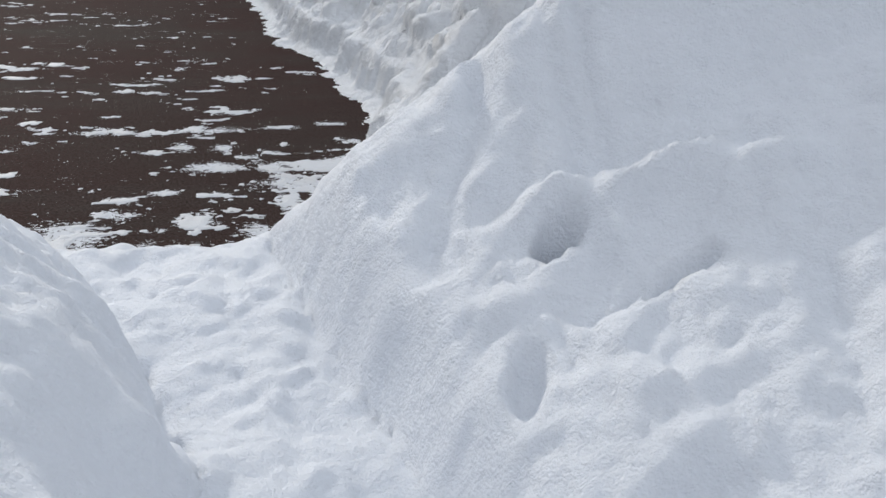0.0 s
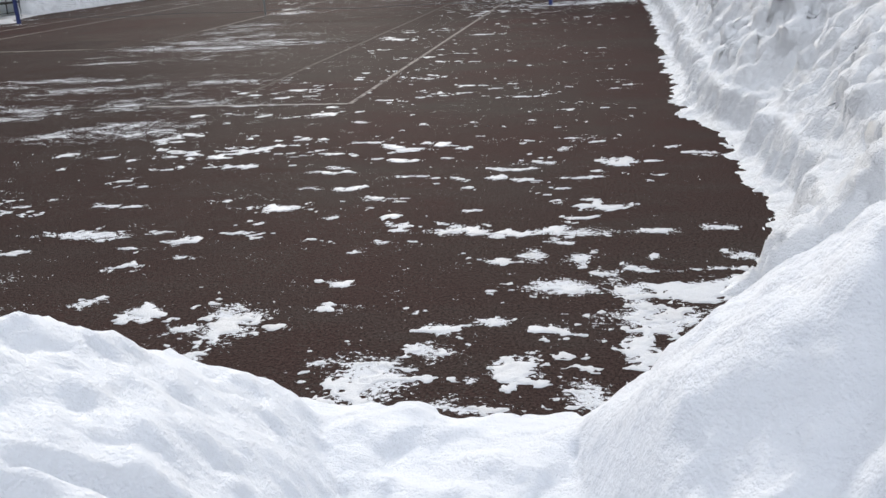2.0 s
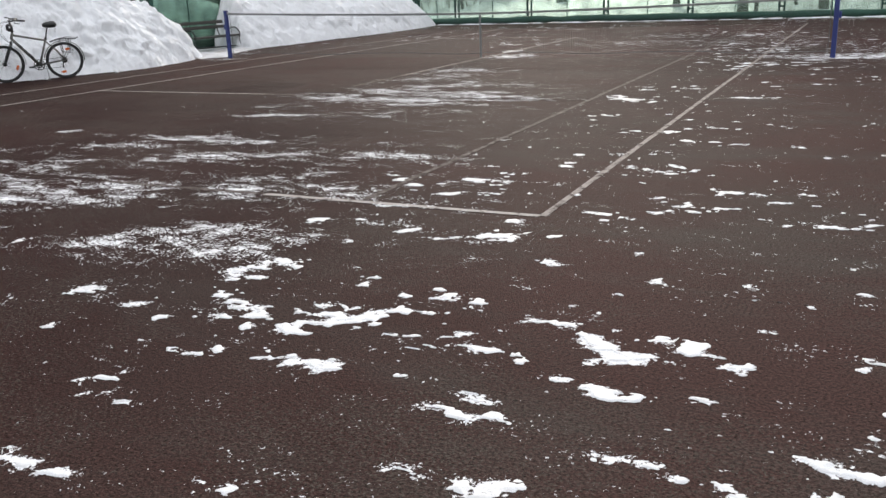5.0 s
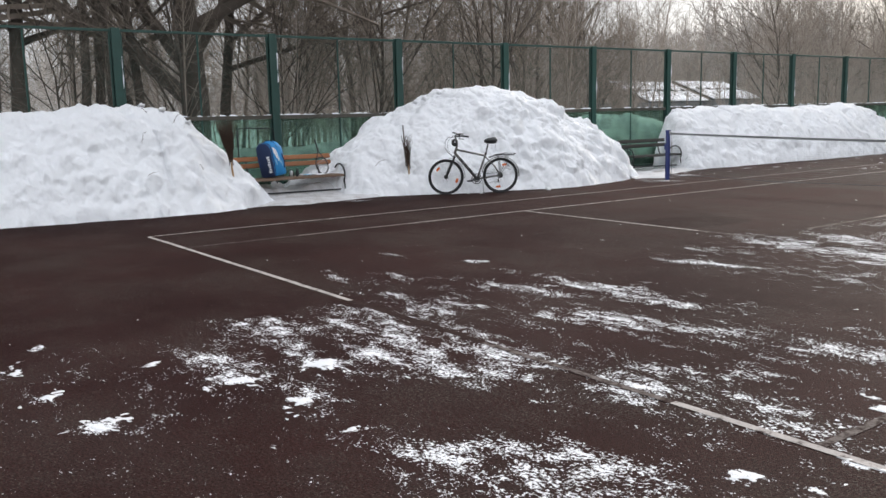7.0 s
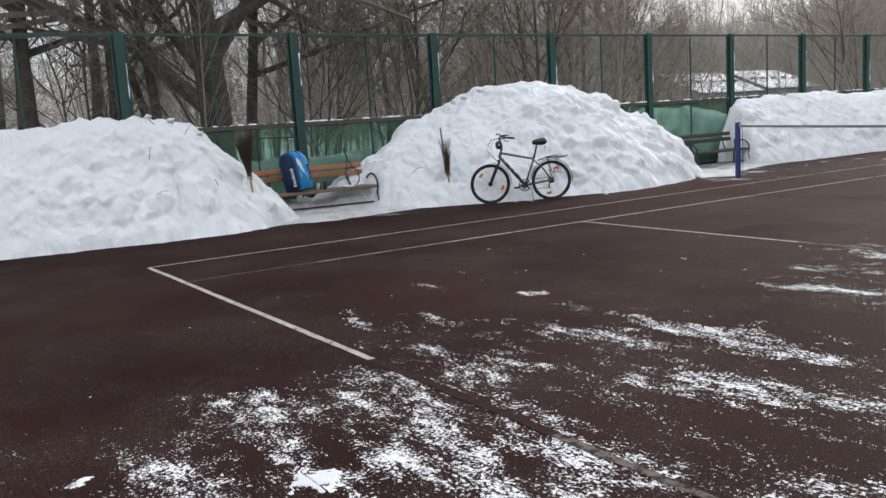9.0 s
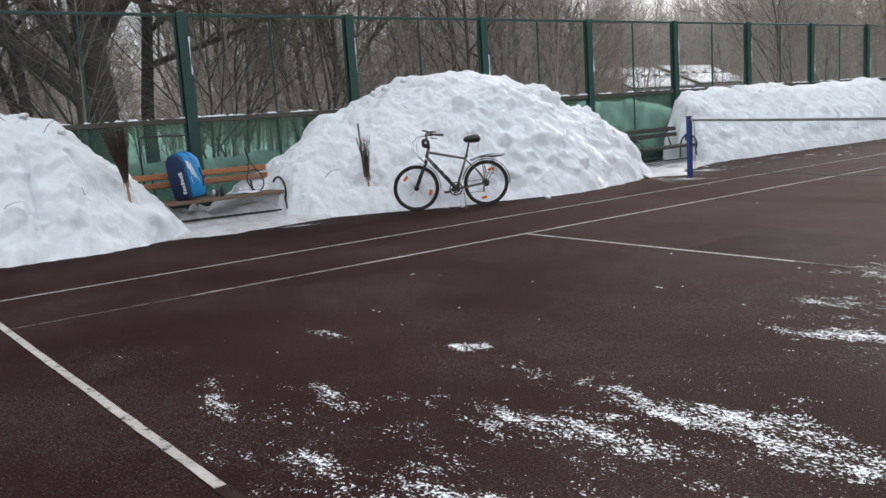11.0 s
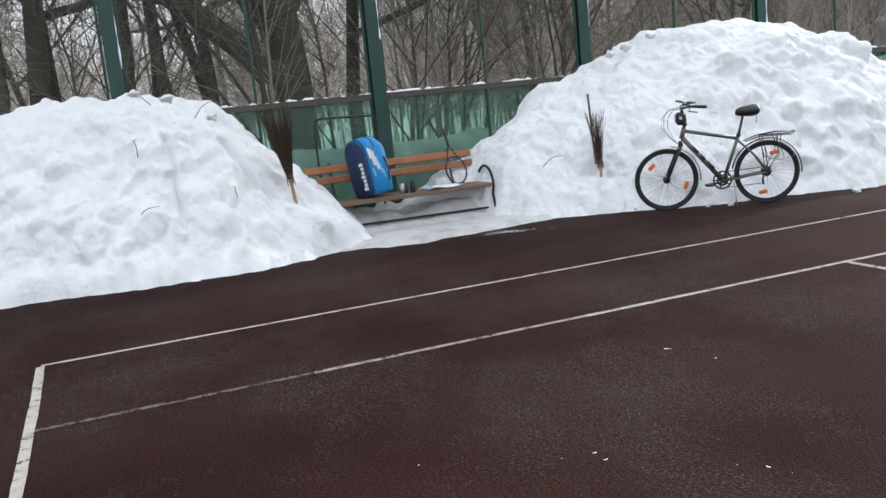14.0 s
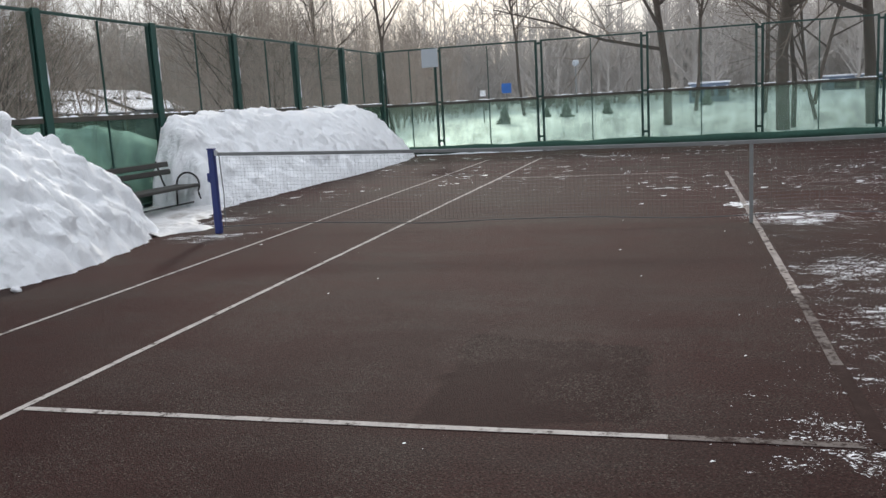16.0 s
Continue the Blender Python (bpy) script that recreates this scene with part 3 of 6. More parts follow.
# the long bank on the other side, and the banks with the dug path where the walk begins
EAST_TOE = ((-17.9, 7.80), (-17.4, 7.95), (-16.8, 8.30), (-16.3, 8.55), (-15.95, 8.74), (-15.5, 8.84), (-15.0, 8.84), (-14.5, 8.76), (-13.7, 8.80), (-13.15, 8.66), (-12.0, 8.55),
            (-10.3, 8.58), (-6.9, 8.62), (-2.5, 8.70), (0, 8.65), (6, 8.6), (15.5, 8.5))
PATH_W = ((-24, 7.2), (-20.5, 7.5), (-19.4, 7.58), (-19.18, 7.52), (-18.8, 7.43), (-18.43, 7.34), (-17.94, 7.15), (-17.4, 6.75))
PATH_E = ((-24, 8.3), (-20.5, 8.22), (-19.48, 8.11), (-19.25, 8.06), (-18.96, 8.00), (-18.64, 7.95), (-18.35, 7.91), (-17.9, 7.84), (-17.4, 7.8))


def east_bank(x, y):
    edge = along(y, EAST_TOE) + 0.10 * fbm(x * 0 + 1, y, 0.7, 4, 2) + 0.09 * fbm(x, y, 0.18, 4, 3, 0.75)
    d = x - edge
    cut_at = 0.15 + 0.08 * fbm(x * 0 + 2, y, 0.9, 3, 4) + 0.05 * fbm(x, y, 0.3, 2, 4)
    shelf = 0.03 * np.clip(d / 0.1, -1, 1) + 0.25 / (1 + np.exp(-(d - cut_at) / 0.018))
    z = shelf + np.clip(d - cut_at - 0.14, 0, None) * 1.06
    z = smin(z, 1.45 + 0.1 * fbm(x, y, 1.5, 3, 1), 0.4) - 1.3 * np.clip(-16.5 - y, 0, 2)
    body = np.clip((d - 0.36) / 0.3, 0, 1)
    return np.where(d < -0.15, -0.06, z + body * 0.12 * fbm(x, y, 0.9, 3, 2) + 0.03 * clods(x, y, 0.14, 1) * (d > -0.05) + 0.015 * fbm(x, y, 0.1, 3, 6))


tagged(relief("snow_bank", np.arange(8.1, EAST_X + 0.06, 0.026), np.arange(-17.7, 15.3, 0.026), east_bank, SNOW_PILED, -0.03, None, lambda x, y, z: np.clip((z - 0.30) / 0.2, 0, 1) * lumps(x * 1.2 + 0.4 * y, y * 0.9 - 0.4 * x, 2, 0.05, 0.46, 0.03)),
       "long shovelled snow bank with an icy cut edge beside the court", "snow bank", "snow banks")

DENTS_EAST = (  # x, y, depth, half length, half width, turn: footprints, sunken tracks, holes and humps in the snow
    (8.50, -19.09, -0.55, .062, .046, 30), (8.48, -19.33, -0.055, .13, .085, 35), (8.29, -19.46, -0.07, .10, .042, 66), (8.70, -19.38, -0.12, .10, .030, 12), (8.58, -19.36, -0.06, .045, .025, 10),
    (8.56, -18.99, 0.07, .12, .045, -8), (8.76, -19.12, 0.11, .15, .055, -18), (9.00, -19.24, 0.09, .13, .055, -10), (8.61, -19.20, 0.05, .045, .08, 0), (8.35, -18.68, -0.045, .32, .040, 61),
    (8.47, -18.46, -0.06, .10, .045, 74))
DENTS_WEST = (
    (8.66, -18.66, -0.04, .26, .024, 86), (8.74, -18.62, -0.04, .30, .024, 84), (8.83, -18.85, -0.04, .10, .05, 60), (8.46, -19.90, -0.05, .09, .07, 20), (8.92, -19.62, -0.05, .20, .05, 70),
    (7.11, -18.91, -0.09, .12, .055, 18), (7.05, -19.03, 0.035, .10, .03, 40), (7.13, -19.19, -0.06, .09, .06, -30), (7.26, -19.46, -0.04, .20, .04, -40), (7.50, -19.22, -0.08, .10, .025, 80),
    (7.02, -19.45, 0.05, .12, .09, 0), (7.42, -18.78, -0.06, .08, .025, 80))


def near_bank(x, y):
    west, east = along(y, PATH_W) + 0.07 * fbm(x, y, 0.3, 4, 1, 0.6), along(y, PATH_E) + 0.05 * fbm(x, y, 0.35, 3, 2, 0.5)
    ripple = 0.03 * fbm(x, y, 0.5, 3, 3)
    front = -17.72 + 0.10 * fbm(x, y * 0, 0.8, 3, 4)
    # bank on the west of the path, its cut side higher further in
    dw = west - x
    side = 0.10 + 0.18 * np.clip((-18.2 - y) / 0.75, 0, 1)
    zw = 0.14 + side * (1 - np.exp(-np.clip(dw, 0, None) / 0.10)) + 0.58 * (1 - np.exp(-np.clip(dw, 0, None) / 0.7)) + ripple
    zw = smin(zw + np.clip(dw / 0.15, 0, 1) * (0.05 * fbm(x, y, 0.34, 3, 6) + 0.035 * fbm(x, y, 0.13, 4, 7, 0.6)), (front - y) * 1.05 + 0.04, 0.12)
    # bank on the east of the path: rises away from it, with a crest before it falls to the court
    de = x - east
    rise = np.clip((y + 18.9) / 0.5, 0, 1)
    top = 0.52 + (0.45 + 0.5 * rise) * np.clip(x - 8.3, -0.6, 1.3) + 0.22 * np.clip(y + 19.1, -1.6, 0.2) + 0.5 * np.clip(y + 18.9, 0, 0.6) + ripple
    ze = smin(0.12 + np.clip(de, 0, None) * 3.2, smin(top, 1.6 + ripple, 0.3), 0.10)
    foot = 0.833 * (x - 8.19) - 0.553 * (y + 17.0) - 0.01 + 0.10 * fbm(x, y, 0.4, 3, 5)
    ze = smin(ze, 0.95 * foot, 0.12)
    walk_z = 0.14 + 0.05 * fbm(x, y, 0.30, 4, 5) + 0.02 * (0.3 - np.abs(fbm(x, y, 0.12, 3, 6))) + 0.018 * clods(x, y, 0.11, 5) - 0.03 * clods(x, y, 0.26, 6)
    walk_z = np.minimum(walk_z, (-17.55 - y) * 0.45 + 0.05 * fbm(x, y, 0.15, 3, 1))
    z = np.where(dw > 0, np.maximum(zw, np.minimum(walk_z, zw + 9 * dw)), np.where(de > 0, np.maximum(ze, np.where(de < 0.05, walk_z, -1)), walk_z))
    for px, py, dep, ln, wd, turn in DENTS_EAST + DENTS_WEST:
        c, s = math.cos(radians(turn)), math.sin(radians(turn))
        u, v = ((x - px) * c + (y - py) * s) / ln, (-(x - px) * s + (y - py) * c) / wd
        q = u * u + v * v
        z = z + dep * np.exp(-q ** 3 if dep < -0.065 else -q)
    soft = np.clip(z / 0.3, 0, 1)
    return z + soft * (0.034 * fbm(x, y, 0.22, 5, 2, 0.7) + 0.026 * fbm(x, y, 0.10, 4, 4, 0.6) + 0.020 * clods(x + 0.05 * fbm(x, y, 0.2, 2, 1), y, 0.10, 3))


tagged(relief("snow_bank", np.arange(6.0, 11.15, 0.018), np.arange(-23.6, -16.0, 0.018), near_bank, SNOW, -0.03),
       "deep smooth snow with footprints, cut by a narrow dug path", "snow bank", "snow banks")


def rear_bank(x, y):
    z = smin((-17.7 - y + 0.15 * fbm(x, y * 0, 0.9, 3, 4)) * 1.1, 0.80 + 0.1 * fbm(x, y, 1.3, 4, 2), 0.2)
    return z + 0.02 * fbm(x, y, 0.2, 3, 1)


tagged(relief("snow_bank", np.arange(-9.4, 6.2, 0.06), np.arange(-24.0, -17.4, 0.06), rear_bank, SNOW, -0.03), "low snow bank along the rear of the court", "snow bank", "snow banks")


# snow left lying on the court: x, y, half length, half width, turn
SNOW_BY_GAP = (
    (6.66, -17.58, 0.07, 0.07, 5), (7.47, -17.55, 0.26, 0.03, 6), (7.92, -17.41, 0.12, 0.13, 5), (6.23, -17.4, 0.1, 0.12, 5), (7.07, -17.39, 0.17, 0.25, 5),
    (5.97, -17.36, 0.11, 0.06, 5), (7.47, -17.32, 0.04, 0.03, 5), (5.81, -17.32, 0.05, 0.06, 5), (6.38, -17.3, 0.07, 0.13, 5), (7.66, -17.24, 0.14, 0.15, 5),
    (7.29, -17.15, 0.11, 0.09, 5), (6.2, -17.02, 0.07, 0.07, 5), (6.6, -17.02, 0.08, 0.05, 5), (8.05, -17, 0.08, 0.17, 5), (6.38, -16.94, 0.14, 0.26, 4),
    (7.75, -16.91, 0.09, 0.07, 4), (7.31, -16.89, 0.09, 0.06, 4), (5.95, -16.87, 0.13, 0.09, 4), (7.51, -16.84, 0.06, 0.07, 4), (6.78, -16.8, 0.03, 0.04, 4),
)
SNOW_BY_BANK = (
    (7.11, -16.78, 0.05, 0.04, 4), (5.64, -16.76, 0.08, 0.07, 4), (8.09, -16.63, 0.09, 0.19, 4), (8.33, -16.5, 0.14, 0.11, 4), (7.73, -16.48, 0.17, 0.11, 3),
    (6.74, -16.45, 0.08, 0.04, 3), (5.51, -16.39, 0.04, 0.05, 3), (7.94, -16.32, 0.05, 0.09, 3), (5.59, -16.31, 0.06, 0.04, 3), (5.76, -16.19, 0.12, 0.03, 3),
    (8.1, -16.18, 0.13, 0.05, 3), (8.46, -16.17, 0.22, 0.03, 3), (7.38, -16.12, 0.1, 0.11, 3), (7.83, -16.11, 0.09, 0.12, 3), (7.57, -16.06, 0.09, 0.12, 3),
    (5.46, -16.06, 0.11, 0.03, 2), (6.66, -16.04, 0.08, 0.04, 3), (8.16, -16.03, 0.04, 0.05, 3), (8.56, -15.98, 0.09, 0.09, 2), (5.04, -15.86, 0.35, 0.1, 2),
)
SNOW_BY_LINE = (
    (5.48, -15.8, 0.13, 0.05, 2), (5.88, -15.79, 0.08, 0.05, 2), (7.74, -15.7, 0.32, 0.1, 2), (7.12, -15.68, 0.23, 0.11, 2), (8.19, -15.64, 0.16, 0.05, 2),
    (8.52, -15.6, 0.16, 0.07, 2), (6.4, -15.51, 0.06, 0.06, 1), (7.17, -15.32, 0.08, 0.09, 1), (6.01, -15.3, 0.26, 0.11, 1), (7.93, -15.28, 0.04, 0.06, 2),
    (5.55, -15.18, 0.14, 0.06, 1), (7.69, -15.17, 0.07, 0.1, 1), (8.07, -15.15, 0.09, 0.1, 1), (6.6, -15.12, 0.12, 0.07, 1), (6.1, -14.91, 0.15, 0.06, 0),
    (6.32, -14.87, 0.13, 0.1, 0), (0.43, -14.8, 0.23, 0.49, 52), (6.64, -14.57, 0.12, 0.05, 0), (1.02, -14.51, 0.07, 0.19, 53), (6.09, -14.5, 0.26, 0.06, -1),
)
SNOW_ON_CORNER = (
    (3.97, -14.41, 0.04, 0.07, 25), (1.67, -14.4, 0.14, 0.23, 54), (-0.22, -14.36, 0.06, 0.11, 51), (4.9, -14.34, 0.04, 0.03, 25), (5.8, -14.28, 0.02, 0.02, 25),
    (5.7, -14.28, 0.03, 0.02, 25), (4.4, -14.13, 0.09, 0.06, 24), (4.84, -14.09, 0.06, 0.06, 25), (7.9, -14.09, 0.06, 0.1, -2), (4.63, -14.08, 0.1, 0.11, 25),
    (5.05, -14.06, 0.1, 0.1, 25), (4.16, -14.05, 0.05, 0.07, 24), (5.9, -13.99, 0.05, 0.02, 25), (8.6, -13.98, 0.16, 0.11, -2), (6.05, -13.97, 0.06, 0.06, 26),
    (3.71, -13.92, 0.07, 0.1, 24), (5.77, -13.84, 0.1, 0.04, 25), (0.74, -13.82, 0.07, 0.15, 52), (7.62, -13.81, 0.1, 0.07, -2), (8.39, -13.78, 0.06, 0.08, -2),
)
SNOW_BY_CORNER = (
    (4.47, -13.76, 0.06, 0.08, 24), (5.04, -13.71, 0.05, 0.05, 25), (5.34, -13.68, 0.11, 0.07, 25), (6.68, -13.65, 0.1, 0.08, 25), (6.54, -13.62, 0.06, 0.07, 25),
    (6.16, -13.59, 0.09, 0.06, 25), (6, -13.58, 0.08, 0.02, 25), (6.4, -13.56, 0.03, 0.03, 25), (1.4, -13.55, 0.21, 0.22, 52), (4.27, -13.47, 0.1, 0.14, 24),
    (5.32, -13.47, 0.04, 0.04, 24), (5.67, -13.44, 0.03, 0.03, 24), (5.51, -13.41, 0.08, 0.09, 25), (5.04, -13.39, 0.06, 0.06, 24), (2, -13.39, 0.1, 0.22, 53),
    (2.59, -13.38, 0.08, 0.07, 54), (4.36, -13.33, 0.1, 0.07, 24), (4.48, -13.26, 0.1, 0.13, 24), (3.86, -13.22, 0.08, 0.1, 23), (1.44, -12.97, 0.15, 0.21, 52),
)
SNOW_BY_BASE = (
    (6.39, -12.85, 0.07, 0.06, 24), (5.83, -12.78, 0.1, 0.09, 24), (5.1, -12.54, 0.1, 0.06, 23), (6.21, -12.49, 0.06, 0.04, 24), (4.78, -12.44, 0.1, 0.06, 23),
    (5.34, -12.4, 0.15, 0.12, 23), (4.09, -12.39, 0.08, 0.12, 23), (5.7, -12.33, 0.07, 0.08, 24), (4.37, -12.3, 0.1, 0.09, 23), (5.29, -12.02, 0.09, 0.08, 23),
    (6.21, -11.34, 0.07, 0.06, 23), (6.04, -11.16, 0.06, 0.04, 23), (6.52, -10.9, 0.09, 0.05, 22), (5.87, -8.98, 0.09, 0.1, 20), (5.55, -8.52, 0.1, 0.1, 19),
)
SNOW_BY_NET = ((7.6, 0.2, 0.8, 0.45, 0), (8.2, 0.6, 0.6, 0.8, 0), (6.8, -0.2, 0.6, 0.2, 0), (0.45, 0.3, 0.3, 0.2, 0), (0.0, 1.5, 0.2, 0.6, 0), (8.05, -16.5, 0.15, 0.2, 0), (8.3, -16.4, 0.3, 0.09, 10), (8.2, -16.75, 0.28, 0.14, 0))
REMNANTS = SNOW_BY_NET + SNOW_BY_GAP + SNOW_BY_BANK + SNOW_BY_LINE + SNOW_ON_CORNER + SNOW_BY_CORNER + SNOW_BY_BASE
# thin windblown powder: x, y, half length, half width, turn, how much denser than its surroundings
POWDER = (
    (2.2, -11.8, 2.4, 1.7, 0, .165), (0.2, -9.9, .8, .13, 0, .22), (1.35, -10.0, .9, .15, -4, .30), (0.9, -10.55, .9, .14, -4, .22), (1.8, -10.6, .4, .12, 0, .16),
    (-1.35, -11.43, .6, .09, 3, .20), (-0.7, -10.96, .45, .09, 3, .22), (-0.7, -10.15, .25, .09, 25, .17), (-1.9, -10.26, .16, .09, 20, .14), (-0.25, -11.5, .4, .10, 0, .14),
    (1.05, -13.0, .55, .22, 20, .26), (1.35, -13.5, .4, .17, 15, .28), (1.5, -12.28, .45, .14, 10, .20), (0.3, -12.9, .9, .5, 10, .16), (1.9, -12.6, .5, .3, 0, .08))
POWDER_FAR = (
    (0.9, -8.22, .45, .12, 5, .26), (1.9, -8.0, .6, .25, 5, .16), (0.6, -6.4, .8, .35, 0, .22), (1.6, -6.3, 1.2, .8, 0, .22), (2.5, -6.6, .9, .6, 5, .22),
    (1.1, -5.0, .7, .7, 0, .18), (2.2, -5.2, .8, .6, 0, .16), (3.1, -6.4, .6, .4, 0, .14), (0.35, -7.6, .35, .2, 0, .16), (0.8, -3.2, .7, 1.2, 0, .16),
    (0.6, 0.3, .5, .5, 0, .26), (0.0, 1.2, .25, .6, 0, .28), (4.0, 4.0, 3.4, 3.4, 5, .12), (7.0, 0.0, 1.2, .5, 0, .34), (8.0, 0.6, .8, 1.2, 0, .32))
POWDER_EDGE = (
    (3.9, -10.3, .5, .14, 0, .18), (4.6, -11.0, .5, .2, 0, .10), (3.9, -12.5, .8, .35, 10, .08), (3.5, -13.2, .7, .5, 15, .07), (-6.5, -0.1, .9, .5, 0, .30),
    (-7.75, -8.3, .5, .10, 80, .42), (-7.6, -7.3, .4, .10, 70, .42), (-6.95, -4.6, .6, .10, 65, .40), (-6.75, -0.9, .7, .30, 20, .40), (-7.0, 0.8, .8, .30, 80, .40),
    (-0.92, -9.86, .2, .09, 20, .16), (-2.0, -10.3, .14, .08, 20, .12), (-1.79, -10.25, .12, .09, 20, .14), (-1.0, -9.9, .14, .10, 20, .15), (-2.5, -11.3, .12, .06, 20, .2))


def dust(x, y):
    """How thickly powder lies on the court; 0 is a few grains, 0.5 covers half of it."""
    wx, wy = x + 0.30 * fbm(x, y, 0.7, 4, 4), y + 0.16 * fbm(x, y, 0.7, 4, 5)
    p = np.zeros(x.shape)
    for px, py, a, b, turn, amp in POWDER + POWDER_FAR + POWDER_EDGE:
        c, s = math.cos(radians(turn)), math.sin(radians(turn))
        q = (((wx - px) * c + (wy - py) * s) / a) ** 2 + (((wy - py) * c - (wx - px) * s) / b) ** 2
        p = p + amp / (1 + q ** 2)
    # the west half was swept: a ragged border runs along the centre line
    border = -0.30 - 1.5 * np.exp(-((y + 11.2) / 0.5) ** 2) + 0.25 * fbm(x, y, 0.5, 3, 2) - 0.45 * np.exp(-((y + 6.1) / 0.8) ** 2)
    swept = np.clip((x - border) / 0.3, 0, 1)
    beyond = np.clip((y - 0.5) / 3, 0, 1)
    side = np.maximum(swept * np.clip((9.0 - x) / 1.0, 0.4, 1), beyond)
    clumps = np.clip(0.80 + 1.7 * fbm(x * 0.42, y, 0.30, 3, 4, 0.6), 0, 1.5)
    p = np.minimum(1.1 * p * clumps + 0.175 * side + np.clip(p, 0.05, 0.4) * 0.8 * fbm(x * 0.6, y, 0.6, 3, 6), 0.45)
    bald = np.exp(-(((x - 2.45) / 0.6) ** 2 + ((y + 12.9) / 0.36) ** 2) ** 2)
    gap = np.exp(-(((x - 1.2) / 2.0) ** 2 + ((y + 9.15) / 0.38) ** 2) ** 2)
    return p * (1 - 0.7 * bald) * (1 - 0.5 * gap)


def lying_snow(x, y):
    """Thickness of the patches that lie on the court: 1 in the middle of one, 0 at its rim."""
    wx, wy = x + 0.09 * fbm(x, y, 0.2, 4, 1, 0.7), y + 0.08 * fbm(x, y, 0.2, 4, 2, 0.7)
    m = np.full(x.shape, -1.0)
    for px, py, a, b, turn in REMNANTS:
        near = (np.abs(x - px) < 2.4 * max(a, b)) & (np.abs(y - py) < 2.4 * max(a, b))
        if not near.any():
            continue
        c, s = math.cos(radians(turn)), math.sin(radians(turn))
        k = 1.0 if py < -16.3 else (0.84 if py < -15.2 else 0.72)
        dx, dy = (wx[near] - px) / k, (wy[near] - py) / k
        q = np.sqrt(((dx * c + dy * s) / (a * 1.0 + 0.012)) ** 2 + ((dy * c - dx * s) / (b * 0.86 + 0.01)) ** 2)
        m[near] = np.maximum(m[near], 1.0 - q)
    # many small leavings, longest across the court, on the side that was not swept
    east = np.clip((x - 3.2) / 1.4, 0, 1) * np.clip((8.9 - x) / 0.8, 0, 1)
    east = np.maximum(east, 0.9 * np.clip((y - 0.5) / 3, 0, 1))
    crumbs = fbm(x * 0.5, y, 0.12, 4, 5, 0.7) + 0.5 * fbm(x * 0.5, y, 1.1, 2, 6)
    return np.maximum(m, np.clip((crumbs - 0.58 - 0.8 * (1 - east)) / 0.16, -1, 1))


def court_snow(x, y):
    m = lying_snow(x, y)
    ragged = 1.5 * fbm(x * 0.75, y, 0.055, 3, 3, 0.85) + 0.7 * fbm(x * 0.7, y, 0.2, 2, 4)
    return np.clip(0.022 * (m * 1.0 - 0.50 + ragged), -0.012, 0.0045)


tagged(relief("snow_remnants", np.arange(3.0, 8.9, 0.012), np.arange(-17.75, -13.0, 0.012), court_snow, SNOW_TROD, 0.0005), "ragged patches of trodden snow left on the court", "snow", kind="stuff")
tagged(relief("snow_remnants", np.arange(-2.6, 3.0, 0.016), np.arange(-15.2, -13.0, 0.016), court_snow, SNOW_TROD, 0.0005), "small ragged leavings of snow on the wet court", "snow", kind="stuff")
tagged(relief("snow_remnants", np.arange(-2.6, 8.9, 0.016), np.arange(-13.0, -9.0, 0.016), court_snow, SNOW_TROD, 0.0005), "thin ragged patches of snow and powder left on the court", "snow", kind="stuff")
tagged(relief("snow_remnants", np.arange(-3.6, 8.9, 0.025), np.arange(-9.0, -3.0, 0.025), court_snow, SNOW_TROD, 0.0005), "thin ragged patches of snow left on the court", "snow", kind="stuff")
tagged(relief("snow_remnants", np.arange(-8.4, 8.9, 0.05), np.arange(-3.0, 15.2, 0.05), court_snow, SNOW_TROD, 0.0005), "thin windblown snow streaks on the far half of the court", "snow", kind="stuff")


def court_floor():
    xs = np.concatenate([np.arange(-9.6, -3.0, 0.1), np.arange(-3.0, 9.0, 0.04), np.arange(9.0, EAST_X + 0.1, 0.2)])
    ys = np.concatenate([np.arange(-17.9, -3.0, 0.04), np.arange(-3.0, FENCE_Y + 0.2, 0.08)])
    floor = relief("court_floor", xs, ys, lambda x, y: x * 0, COURT, -1)
    co = np.empty(len(floor.data.vertices) * 3)
    floor.data.vertices.foreach_get("co", co)
    x, y = co[0::3], co[1::3]
    p = dust(x, y)
    lying = np.clip(lying_snow(x, y), -1, 1)
    p = np.maximum(p, np.where(lying > -0.6, 0.30 + 0.50 * lying, -1))
    layer = floor.data.attributes.new("powder", "FLOAT", "POINT")
    layer.data.foreach_set("value", p.astype(np.float32))
    # wet ground in the middle, and one dark soaked patch with a ragged rim by the service line
    wet = 0.55 * np.clip((7.4 - x) / 4.2, 0, 1) * np.clip((1.0 - y) / 9.0, 0, 1) + 0.10 * fbm(x, y, 1.6, 4, 3)
    q = np.maximum(((x + 1.45) / 0.55) ** 2, ((y + 5.6) / 0.75) ** 2) + 0.9 * fbm(x, y, 0.5, 4, 2)
    wet = wet + 0.5 * np.clip((1.1 - q) / 0.25, 0, 1)
    damp_layer = floor.data.attributes.new("wet", "FLOAT", "POINT")
    damp_layer.data.foreach_set("value", wet.astype(np.float32))
    return tagged(floor, "worn reddish-brown tennis court surface, partly dusted with snow", "court floor", kind="structure")


court_floor()


# ---------------------------------------------------------------- fences
def angle_bar(bm, x, y, z0, z1, wx, wy, bevel=0.006):
    box(bm, (x - wx / 2, y - wy / 2, z0), (x + wx / 2, y + wy / 2, z1), bevel)


